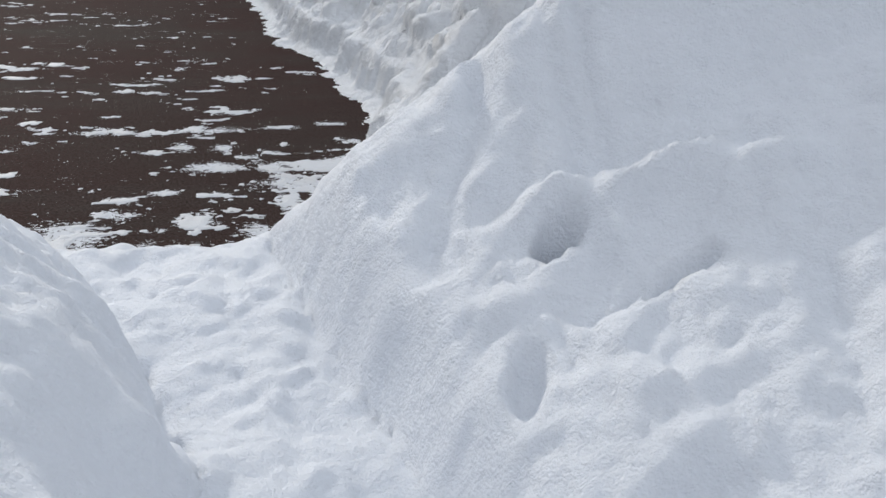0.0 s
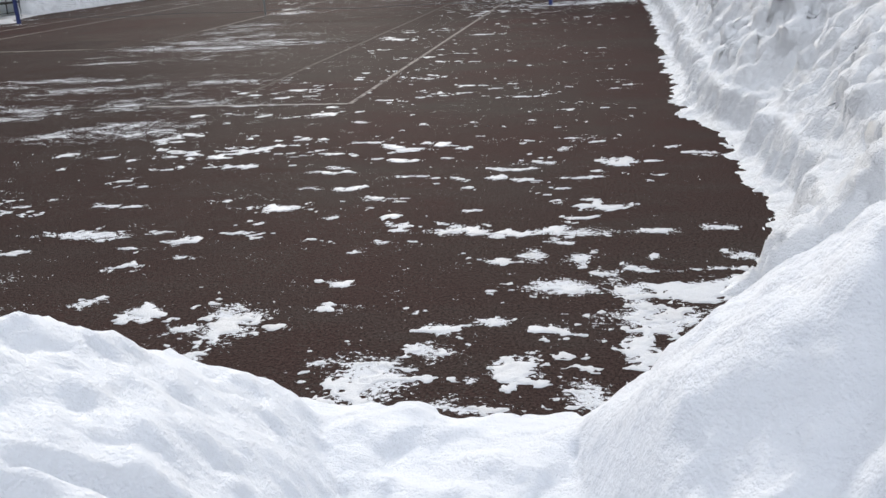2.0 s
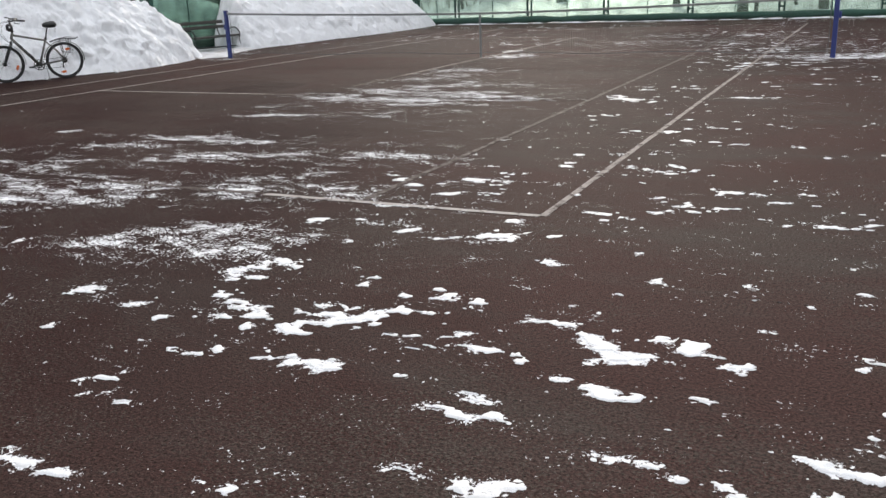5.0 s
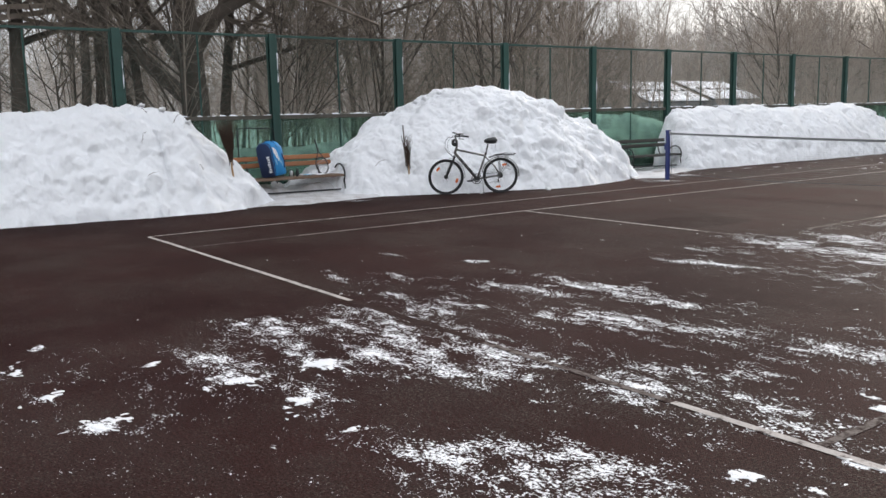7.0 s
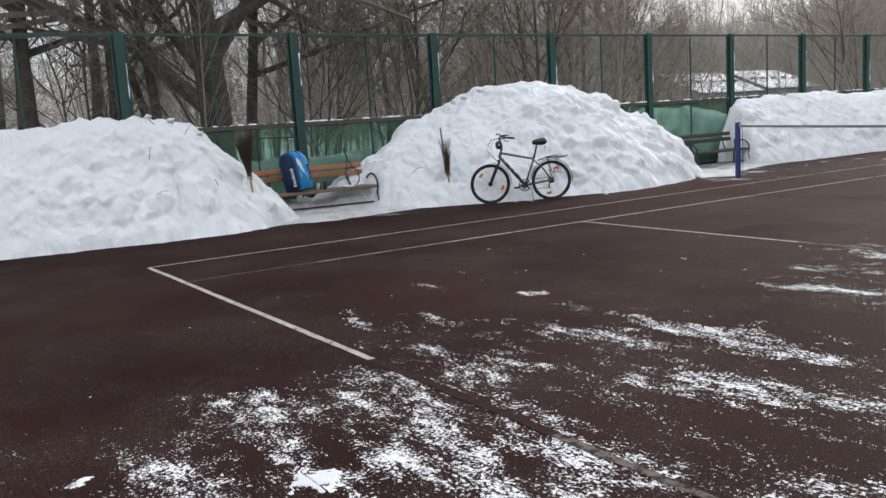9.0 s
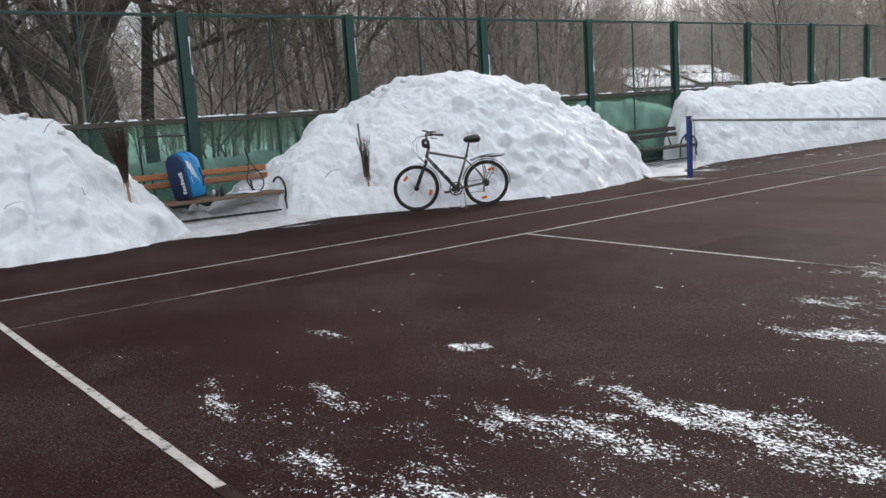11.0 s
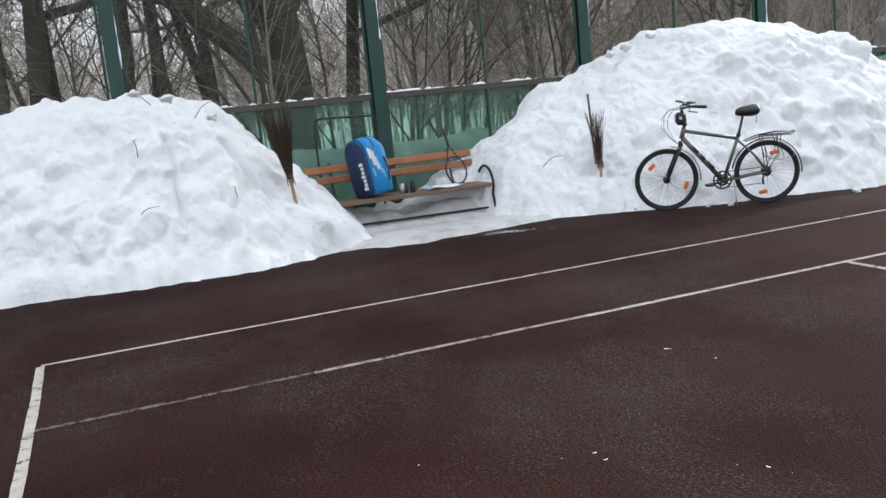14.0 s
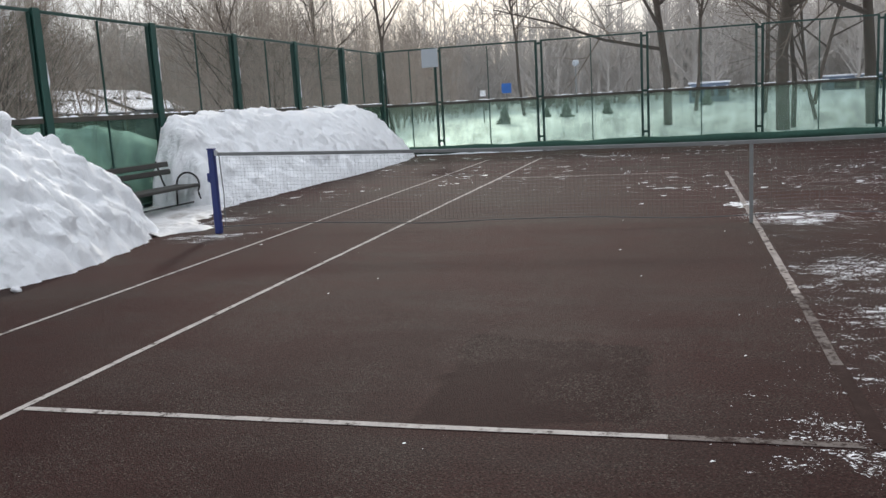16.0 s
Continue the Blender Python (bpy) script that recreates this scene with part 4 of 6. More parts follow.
def wire_field(length, z0, z1, pitch):
    """Woven diamond wire between 0 and length, in the x-z plane."""
    h = z1 - z0
    starts = np.arange(-h, length, pitch)
    a, b = [], []
    for s in (1, -1):
        for u in starts:
            lo, hi = max(u, 0), min(u + h, length)
            if hi - lo < 0.02:
                continue
            za, zb = (z0 + lo - u, z0 + hi - u) if s > 0 else (z1 - lo + u, z1 - hi + u)
            a.append((lo, 0.004 * s, za))
            b.append((hi, 0.004 * s, zb))
    return bars(a, b, 0.0014, 0.0014, 3)


def fence(name, m, posts, top, mid, low, label, double=False, film=None):
    """A fence along local x: posts, rails, a translucent screen below and woven wire above in each bay."""
    root = thing(name, m, label, "fence", "fences of the court")
    for x in posts:
        bm = bmesh.new()
        if double:
            for dx in (-0.075, 0.075):
                angle_bar(bm, x + dx, 0.03, 0, top, 0.055, 0.06)
            for z in (0.4, mid, top - 0.1):
                box(bm, (x - 0.07, 0.015, z - 0.03), (x + 0.07, 0.045, z + 0.03), 0.003)
            strip_bm = bmesh.new()
            box(strip_bm, (x - 0.046, 0.062, low), (x + 0.046, 0.065, mid - 0.08))
            part("screen", strip_bm, film or FILM, root, "narrow green translucent screen between two posts")
        else:
            angle_bar(bm, x, 0.05, 0, top + 0.02, 0.15, 0.03)
            angle_bar(bm, x, 0.0, 0, top + 0.02, 0.035, 0.09)
            angle_bar(bm, x, -0.05, 0, top + 0.02, 0.15, 0.03)
        part("post", bm, FENCE_GREEN, root)
        if not double:   # wind-packed snow on the edge of the post
            bm = bmesh.new()
            z0 = mid + 0.15 + 0.5 * ((x * 7.3) % 1)
            zs = np.linspace(z0, z0 + 0.55, 14)
            tube(bm, [(x + 0.075, -0.06, z) for z in zs], 0.01, 6, False, [max(0.002, 0.008 + 0.018 * noise.noise(Vector((x, 0, z * 6)))) for z in zs])
            part("stuck_snow", bm, SNOW, root, "thin snow stuck to the post", True)
    for a, b in zip(posts, posts[1:]):
        bm = bmesh.new()
        box(bm, (a + 0.08, -0.025, top - 0.045), (b - 0.08, 0.025, top), 0.005)
        part("top_rail", bm, FENCE_DARK, root)
        bm = bmesh.new()
        box(bm, (a + 0.08, -0.03, mid - 0.075), (b - 0.08, 0.04, mid), 0.006)
        part("middle_rail", bm, RAIL_OLD, root)
        for e in ((a + 0.10), (b - 0.10)):
            bm = bmesh.new()
            angle_bar(bm, e, 0.0, low, top - 0.05, 0.03, 0.035, 0.004)
            part("bay_frame", bm, FENCE_DARK, root)
        bm = bmesh.new()
        angle_bar(bm, (a + b) / 2, 0.012, low, top - 0.05, 0.028, 0.03, 0.004)
        part("stiffener", bm, FENCE_GREEN, root)
        if low > 0.05:
            bm = bmesh.new()
            box(bm, (a + 0.08, -0.02, low - 0.04), (b - 0.08, 0.02, low), 0.004)
            part("bottom_rail", bm, FENCE_DARK, root)
        bm = bmesh.new()
        box(bm, (a + 0.09, 0.022, low), (b - 0.09, 0.025, mid - 0.076))
        part("screen", bm, film or FILM, root, "green translucent screen, dusty")
        v, f = wire_field(b - a - 0.2, 0, top - 0.06 - mid, 0.055)
        w = mesh_object("woven_wire", v, f, WIRE, root)
        w.location = (a + 0.1, 0, mid)
        w["kind"] = "stuff"
        # snow lying on the rail
        n = 110
        us = np.linspace(a + 0.1, b - 0.1, n)
        hs = np.clip(0.004 + 0.060 * fbm(us + m.translation.x + 3 * m.translation.y, us * 0, 0.2, 4, 2, 0.8), -0.004, 0.024)
        vs, fs = [], []
        for u, h in zip(us, hs):
            vs += [(u, -0.030, mid - 0.003), (u, -0.022, mid + h * 0.8), (u, 0.005, mid + h), (u, 0.032, mid + h * 0.8), (u, 0.040, mid - 0.003)]
        for i in range(n - 1):
            for j in range(4):
                fs.append((5 * i + j, 5 * i + j + 1, 5 * i + j + 6, 5 * i + j + 5))
        mesh_object("rail_snow", vs, fs, SNOW, root, "thin snow lying on the rail", True)
    return root


WEST_POSTS = [-19.75, -16.84, -13.92, -11.0, -8.09, -5.22, -2.29, 0.57, 3.40, 6.27, 9.2, 12.2, 15.3]
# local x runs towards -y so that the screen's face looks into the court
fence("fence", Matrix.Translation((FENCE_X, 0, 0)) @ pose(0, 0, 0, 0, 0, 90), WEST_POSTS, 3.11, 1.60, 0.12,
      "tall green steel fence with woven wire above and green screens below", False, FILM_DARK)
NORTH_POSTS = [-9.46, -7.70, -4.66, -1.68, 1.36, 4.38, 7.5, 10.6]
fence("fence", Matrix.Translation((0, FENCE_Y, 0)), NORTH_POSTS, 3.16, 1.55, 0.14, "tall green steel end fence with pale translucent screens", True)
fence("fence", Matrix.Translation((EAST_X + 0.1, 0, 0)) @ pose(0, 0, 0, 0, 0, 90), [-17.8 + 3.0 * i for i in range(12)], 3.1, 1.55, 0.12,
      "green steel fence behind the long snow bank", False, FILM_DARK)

bm = bmesh.new()
pts = [(x, FENCE_Y - 0.14 + 0.04 * noise.noise(Vector((x, 0, 0))), 0.13 + 0.03 * noise.noise(Vector((x * 0.8, 3, 0)))) for x in np.arange(-8.7, 9.0, 0.15)]
tube(bm, pts, 0.13, 10, False, [0.12 + 0.035 * noise.noise(Vector((p[0] * 1.3, 7, 0))) for p in pts])
tagged(part("turf_roll", bm, TURF, None, "", True), "roll of green artificial turf along the end fence", "turf roll")


def frost(x, y):
    return 0.03 - 0.10 * np.abs(y - FENCE_Y + 0.34 + 0.05 * fbm(x, y * 0, 0.6, 3, 1)) / 0.2 + 0.05 * fbm(x, y, 0.25, 3, 2)


tagged(relief("drift", np.arange(-8.4, 9.0, 0.05), np.arange(FENCE_Y - 0.75, FENCE_Y - 0.05, 0.04), frost, SNOW, -0.005), "narrow drift of snow along the end fence", "snow", kind="stuff")

bm = bmesh.new()
box(bm, (-0.25, -0.012, -0.27), (0.25, 0.012, 0.27), 0.006)
ob = thing("notice_board", Matrix.Translation((-7.92, FENCE_Y - 0.05, 2.86)), "pale blank board hung on the end fence", "sign")
part("panel", bm, BOARD, ob)
for dx in (-0.2, 0.2):
    bm = bmesh.new()
    box(bm, (dx - 0.012, 0.0, 0.2), (dx + 0.012, 0.03, 0.26), 0.002)
    part("clip", bm, STEEL, ob)


# ---------------------------------------------------------------- net
def tennis_net():
    lx, rx, y = -6.47, 6.64, -0.15
    net = thing("tennis_net", Matrix.Identity(4), "dark tennis net sagging to a centre strap", "tennis net")
    top = lambda x: 1.02 - 0.13 * (1 - abs(2 * (x - lx) / (rx - lx) - 1) ** 1.6)
    low = lambda x: 0.10 + 0.015 * math.sin(x * 2.1) + 0.02 * noise.noise(Vector((x, 5, 0)))
    xs = np.arange(lx + 0.1, rx - 0.08, 0.048)
    a = [(x, y, low(x)) for x in xs]
    b = [(x, y, top(x)) for x in xs]
    v, f = bars(a, b, 0.0010, 0.0010, 3)
    mesh_object("upright_netting", v, f, NET_CORD, net)["kind"] = "stuff"
    a, b = [], []
    for k in range(20):
        t = k / 20
        for x0, x1 in zip(xs[::4], xs[4::4]):
            a.append((x0, y, low(x0) * (1 - t) + top(x0) * t))
            b.append((x1, y, low(x1) * (1 - t) + top(x1) * t))
    v, f = bars(a, b, 0.0010, 0.0010, 3)
    mesh_object("cross_netting", v, f, NET_CORD, net)["kind"] = "stuff"
    bm = bmesh.new()
    xa = np.linspace(lx + 0.06, rx - 0.06, 60)
    rows = []
    for x in xa:
        z = top(x)
        rows.append([bm.verts.new((x, y + dy, z + dz)) for dy, dz in ((-0.006, -0.025), (-0.008, 0.012), (0, 0.018), (0.008, 0.012), (0.006, -0.025))])
    for r, s in zip(rows, rows[1:]):
        for j in range(4):
            bm.faces.new((r[j], s[j], s[j + 1], r[j + 1]))
    part("top_tape", bm, NET_TAPE, net)
    bm = bmesh.new()
    tube(bm, [(x, y, low(x)) for x in xa], 0.006, 6)
    part("bottom_cord", bm, NET_CORD, net)
    for x in (lx + 0.1, rx - 0.1):
        bm = bmesh.new()
        tube(bm, [(x, y, low(x)), (x + 0.02, y, 0.5), (x, y, top(x))], 0.006, 6)
        part("side_cord", bm, NET_CORD, net)
    bm = bmesh.new()
    box(bm, (-0.02, y - 0.008, 0.01), (0.02, y + 0.008, top(0) + 0.02), 0.003)
    part("centre_strap", bm, NET_TAPE, net, "pale woven centre strap")
    for x, s in ((lx, 1), (rx, -1)):
        post = thing("net_post", Matrix.Translation((x, y, 0)), "blue-painted steel net post with winder", "net post", "net posts")
        bm = bmesh.new()
        box(bm, (-0.04, -0.04, 0), (0.04, 0.04, 1.07), 0.008)
        part("upright", bm, NET_BLUE, post)
        bm = bmesh.new()
        box(bm, (-0.047, -0.047, 1.07), (0.047, 0.047, 1.09), 0.006)
        part("cap", bm, NET_BLUE, post)
        bm = bmesh.new()
        box(bm, (-0.085 if s > 0 else 0.04, -0.03, 0.66), (-0.04 if s > 0 else 0.085, 0.03, 0.78), 0.012)
        part("winder", bm, NET_BLUE, post)
        bm = bmesh.new()
        bmesh.ops.create_cone(bm, cap_ends=True, segments=12, radius1=0.035, radius2=0.035, depth=0.03, matrix=Matrix.Translation((0.055 * s, 0, 1.03)) @ pose(0, 0, 0, 90, 0, 0))
        part("pulley", bm, STEEL, post)


tennis_net()


# ---------------------------------------------------------------- trees
def branch_set(rng, base, height, spread, depth, radius, kids, lean=(0, 0), first=0.35, droop=0.0, east=99.0):
    """Limbs of one bare tree: arrays of starts, ends and radii, and their level."""
    out = []

    def grow(p, d, length, r, level):
        n = 5 if level == 0 else 3
        pts, dirs = [p], [d]
        for i in range(n):
            d = (d + Vector((rng.gauss(0, 1), rng.gauss(0, 1), rng.gauss(0, 0.6))) * (0.07 if level == 0 else 0.17) + Vector((0, 0, (0.05 if level else 0.0) - droop * (level > 1)))).normalized()
            q = pts[-1] + d * (length / n)
            if q.x > east:
                return
            ra, rb = r * (1 - 0.72 * i / n), r * (1 - 0.72 * (i + 1) / n)
            out.append((pts[-1], q, ra, rb, level))
            pts.append(q)
            dirs.append(d)
        if level >= depth:
            return
        count = kids[level]
        for k in range(count):
            f = first + (1 - first) * (k + rng.random()) / count if level == 0 else 0.2 + 0.8 * (k + rng.random()) / count
            f = min(f, 0.98)
            i = min(int(f * n), n - 1)
            q = pts[i].lerp(pts[i + 1], f * n - i)
            a = rng.random() * math.tau
            side = dirs[i].orthogonal().normalized()
            side.rotate(Matrix.Rotation(a, 3, dirs[i]))
            nd = (dirs[i] * rng.uniform(0.45, 0.9) + side * spread * rng.uniform(0.6, 1.1)).normalized()
            grow(q, nd, length * rng.uniform(0.42, 0.72) * (1.1 - 0.45 * f), max(r * (1 - 0.72 * f) * 0.6, 0.004), level + 1)

    grow(Vector(base), Vector((lean[0], lean[1], 1)).normalized(), height, radius, 0)
    return out


def tree(seed, height, radius, spread, kids, lean=(0, 0), first=0.3, depth=3, droop=0.0, thin=0.0042, east=99.0):
    rng = random.Random(seed)
    segs = branch_set(rng, (0, 0, -0.1), height, spread, depth, radius, kids, lean, first, droop, east)
    root = thing("tree", Matrix.Identity(4), "bare brown winter tree with bushy twigs behind the fence", "tree", "bare trees behind the fence")
    thick = [s for s in segs if s[4] == 0]
    v, f = bars([s[0] for s in thick], [s[1] for s in thick], [s[2] for s in thick], [s[3] for s in thick], 9)
    mesh_object("trunk", v, f, BARK, root, "", True)
    limbs = [s for s in segs if s[4] == 1]
    if limbs:
        v, f = bars([s[0] for s in limbs], [s[1] for s in limbs], [s[2] for s in limbs], [s[3] for s in limbs], 6)
        mesh_object("limb", v, f, BARK, root, "", True)
    fine = [s for s in segs if s[4] > 1]
    v, f = bars([s[0] for s in fine], [s[1] for s in fine], [max(s[2], thin) for s in fine], [max(s[3], thin * 0.6) for s in fine], 3)
    mesh_object("crown", v, f, TWIG, root)["kind"] = "stuff"
    return root


KINDS = [
    tree(11, 10.0, 0.10, 0.9, (17, 9, 6), (0.05, 0.02)),
    tree(12, 9.0, 0.09, 0.6, (16, 9, 6), (-0.08, 0.05)),
    tree(13, 11.0, 0.18, 1.1, (16, 10, 7), (0.02, -0.06)),
    tree(14, 7.0, 0.055, 0.6, (16, 10, 5), (0.12, 0.0), 0.12),
    tree(15, 5.0, 0.035, 0.7, (18, 10, 5), (-0.1, 0.1), 0.08),
    tree(16, 12.0, 0.10, 0.6, (16, 9, 6), (0.0, 0.05), 0.35),
    tree(17, 4.0, 0.025, 0.75, (20, 11, 5), (0.1, -0.1), 0.05),
    tree(23, 10.5, 0.34, 1.2, (15, 12, 9), (-0.02, 0.04), 0.16, east=3.6),
]
rng = random.Random(5)


def open_view(x, y):
    """The glade in front of the sheds."""
    return -27.5 < x < -10.5 and 6.0 + 1.2 * (-13 - x) < y < 13.0 + 1.5 * (-13 - x)


def plant(kind, x, y, turn, size=1.0):
    if open_view(x, y):
        return None
    return copy_thing(KINDS[kind], Matrix.Translation((x, y, -0.06)) @ pose(0, 0, 0, 0, 0, turn) @ Matrix.Scale(size, 4))


# the first of each kind stands in the wood too
for i, (x, y) in enumerate(((-17, -2), (-15.5, 3.0), (-13.3, -12.0), (-13.0, -3.8), (-12.4, -6.6), (-21, 9), (-11.6, -4.4), (-13.5, -8.15))):
    KINDS[i].location = (x, y, -0.06)
# large trees close to the fence
for kind, x, y, turn, size in ((0, -13.0, -9.55, 40, 1.15), (5, -12.8, -10.05, 200, 1.05), (5, -13.3, -10.45, 20, 1.1), (1, -13.9, -9.1, 90, 1.2), (5, -12.6, -10.95, 10, 1.1),
                               (0, -13.6, -11.6, 130, 1.0), (5, -13.1, -12.6, 310, 0.9), (2, -16.0, -6.4, 250, 0.9), (5, -12.7, -14.0, 10, 0.8), (2, -14.2, -14.6, 90, 0.9)):
    plant(kind, x, y, turn, size)
for i in range(44):   # belt right behind the west fence
    y = -22 + 50 * (i + rng.random()) / 44
    x = FENCE_X - 2.0 - 7.5 * rng.random() ** 0.8 - (3 if y > 6 else 0)
    plant(rng.choice((1, 3, 3, 4, 4, 6, 6)), x, y, rng.random() * 360, rng.uniform(0.8, 1.2))
for i in range(36):   # deeper wood
    y = -40 + 110 * (i + rng.random()) / 36
    x = -19 - 22 * rng.random()
    plant(rng.choice((1, 1, 5, 3, 3)), x, y, rng.random() * 360, rng.uniform(0.9, 1.3) * (0.68 if y > 12 else 1.0))
# trees in the snowy park beyond the end fence
for kind, x, y, turn, size in ((2, -1.2, 26.0, 30, 1.0), (2, 2.5, 20.4, 170, 1.25), (2, 5.4, 21.6, 80, 1.15), (5, 9.5, 24, 0, 1.0), (2, 12.5, 22, 200, 1.1), (5, -14.0, 30, 60, 1.0),
                               (0, 16, 30, 100, 1.2), (5, 20, 26, 210, 1.1), (0, -20, 36, 0, 1.2), (5, -10, 44, 90, 1.1), (2, 25, 40, 40, 1.1), (0, 2.9, 21.2, 300, 0.9),
                               (0, 7.5, 27, 50, 1.2), (1, 10, 31, 120, 1.3), (0, 3, 33, 220, 1.2), (1, 14, 28, 10, 1.3), (5, 0, 38, 280, 1.1), (0, 18, 34, 70, 1.3), (1, 6, 40, 190, 1.3), (3, 4.2, 25, 150, 1.3), (3, 9.0, 21.5, 20, 1.4)):
    plant(kind, x, y, turn, size)


def far_wood():
    """Ragged band of distant bare trees all round."""
    r = np.random.RandomState(3)
    a, b, ra, rb = [], [], [], []
    n = 2500
    ang = np.where(np.arange(n) < 900, -0.8 + 1.5 * r.rand(n), r.rand(n) * math.tau)   # the wood is deepest in the north
    dist = 58 + 45 * r.rand(n)
    for t, d in zip(ang, dist):
        x, y = d * math.sin(t), d * math.cos(t)
        h = r.uniform(6, 12) * (0.62 if abs(t + 0.30) < 0.25 else 0.95)
        a.append((x, y, -0.1)); b.append((x + r.normal() * 0.4, y, h)); ra.append(0.13); rb.append(0.03)
        m = 20
        z = h * (0.10 + 0.85 * r.rand(m))
        th, ln = r.rand(m) * math.tau, (h * 1.05 - z) * r.uniform(0.15, 0.6, m) + 0.5
        for zi, ti, li in zip(z, th, ln):
            up = r.uniform(0.35, 1.0)
            e = (x + li * 0.6 * math.cos(ti), y + li * 0.6 * math.sin(ti), zi + li * up)
            a.append((x, y, zi)); b.append(e); ra.append(0.05); rb.append(0.022)
            for k in range(2):
                g = r.uniform(0.3, 0.9)
                p = (x + (e[0] - x) * g, y + (e[1] - y) * g, zi + (e[2] - zi) * g)
                w = r.normal(0, 0.3, 3) * li
                a.append(p); b.append((p[0] + w[0], p[1] + w[1], p[2] + abs(w[2]) + 0.2 * li)); ra.append(0.03); rb.append(0.018)
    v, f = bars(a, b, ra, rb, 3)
    return tagged(mesh_object("far_wood", v, f, TWIG_HAZED), "grey-brown band of distant bare woods, haze put into its pale colour", "woods", kind="stuff")


far_wood()


def thicket():
    """Slim saplings and brushwood behind the west fence."""
    r = np.random.RandomState(9)
    a, b, ra, rb = [], [], [], []
    for k in range(950):
        y = r.uniform(-40, 55)
        x = FENCE_X - 3.0 - 26 * r.rand() ** 1.3 - (2.5 if y > 4 else 0)
        h = r.uniform(2.5, 9.0)
        if y < -6.5 and k % 5 > 1:
            continue
        if open_view(x, y) and k % 5:
            continue
        lx, ly = r.normal(0, 0.08, 2) * h
        rad = 0.010 + 0.0035 * h
        a.append((x, y, -0.1)); b.append((x + lx, y + ly, h)); ra.append(rad); rb.append(0.006)
        m = int(14 + 5 * h)
        t = 0.1 + 0.88 * r.rand(m)
        ang = r.rand(m) * math.tau
        ln = (1.08 - t) * h * r.uniform(0.15, 0.4, m) + 0.25
        for ti, ai, li in zip(t, ang, ln):
            p = (x + lx * ti, y + ly * ti, h * ti)
            q = (p[0] + li * 0.55 * math.cos(ai), p[1] + li * 0.55 * math.sin(ai), p[2] + li * 0.75)
            a.append(p); b.append(q); ra.append(0.007); rb.append(0.0035)
            for g in (0.35, 0.6, 0.8):
                w = r.normal(0, 0.28, 3) * li
                o = tuple(p[c] + (q[c] - p[c]) * g for c in range(3))
                a.append(o); b.append((o[0] + w[0], o[1] + w[1], o[2] + abs(w[2]) + 0.1 * li)); ra.append(0.004); rb.append(0.0025)
    v, f = bars(a, b, ra, rb, 3)
    return tagged(mesh_object("thicket", v, f, BRUSH_HAZED), "dense brown brushwood and saplings behind the fence", "thicket", kind="stuff")


thicket()


# ---------------------------------------------------------------- bicycle
def ring(bm, centre, radius, thick, axis_y=True, n=40, sides=8, start=0.0, sweep=360.0, flat=1.0):
    pts = []
    full = sweep >= 360
    for i in range(n if full else n + 1):
        a = radians(start + sweep * i / n)
        pts.append((centre[0] + radius * math.cos(a), centre[1], centre[2] + radius * math.sin(a)))
    tube(bm, pts, thick, sides, full)


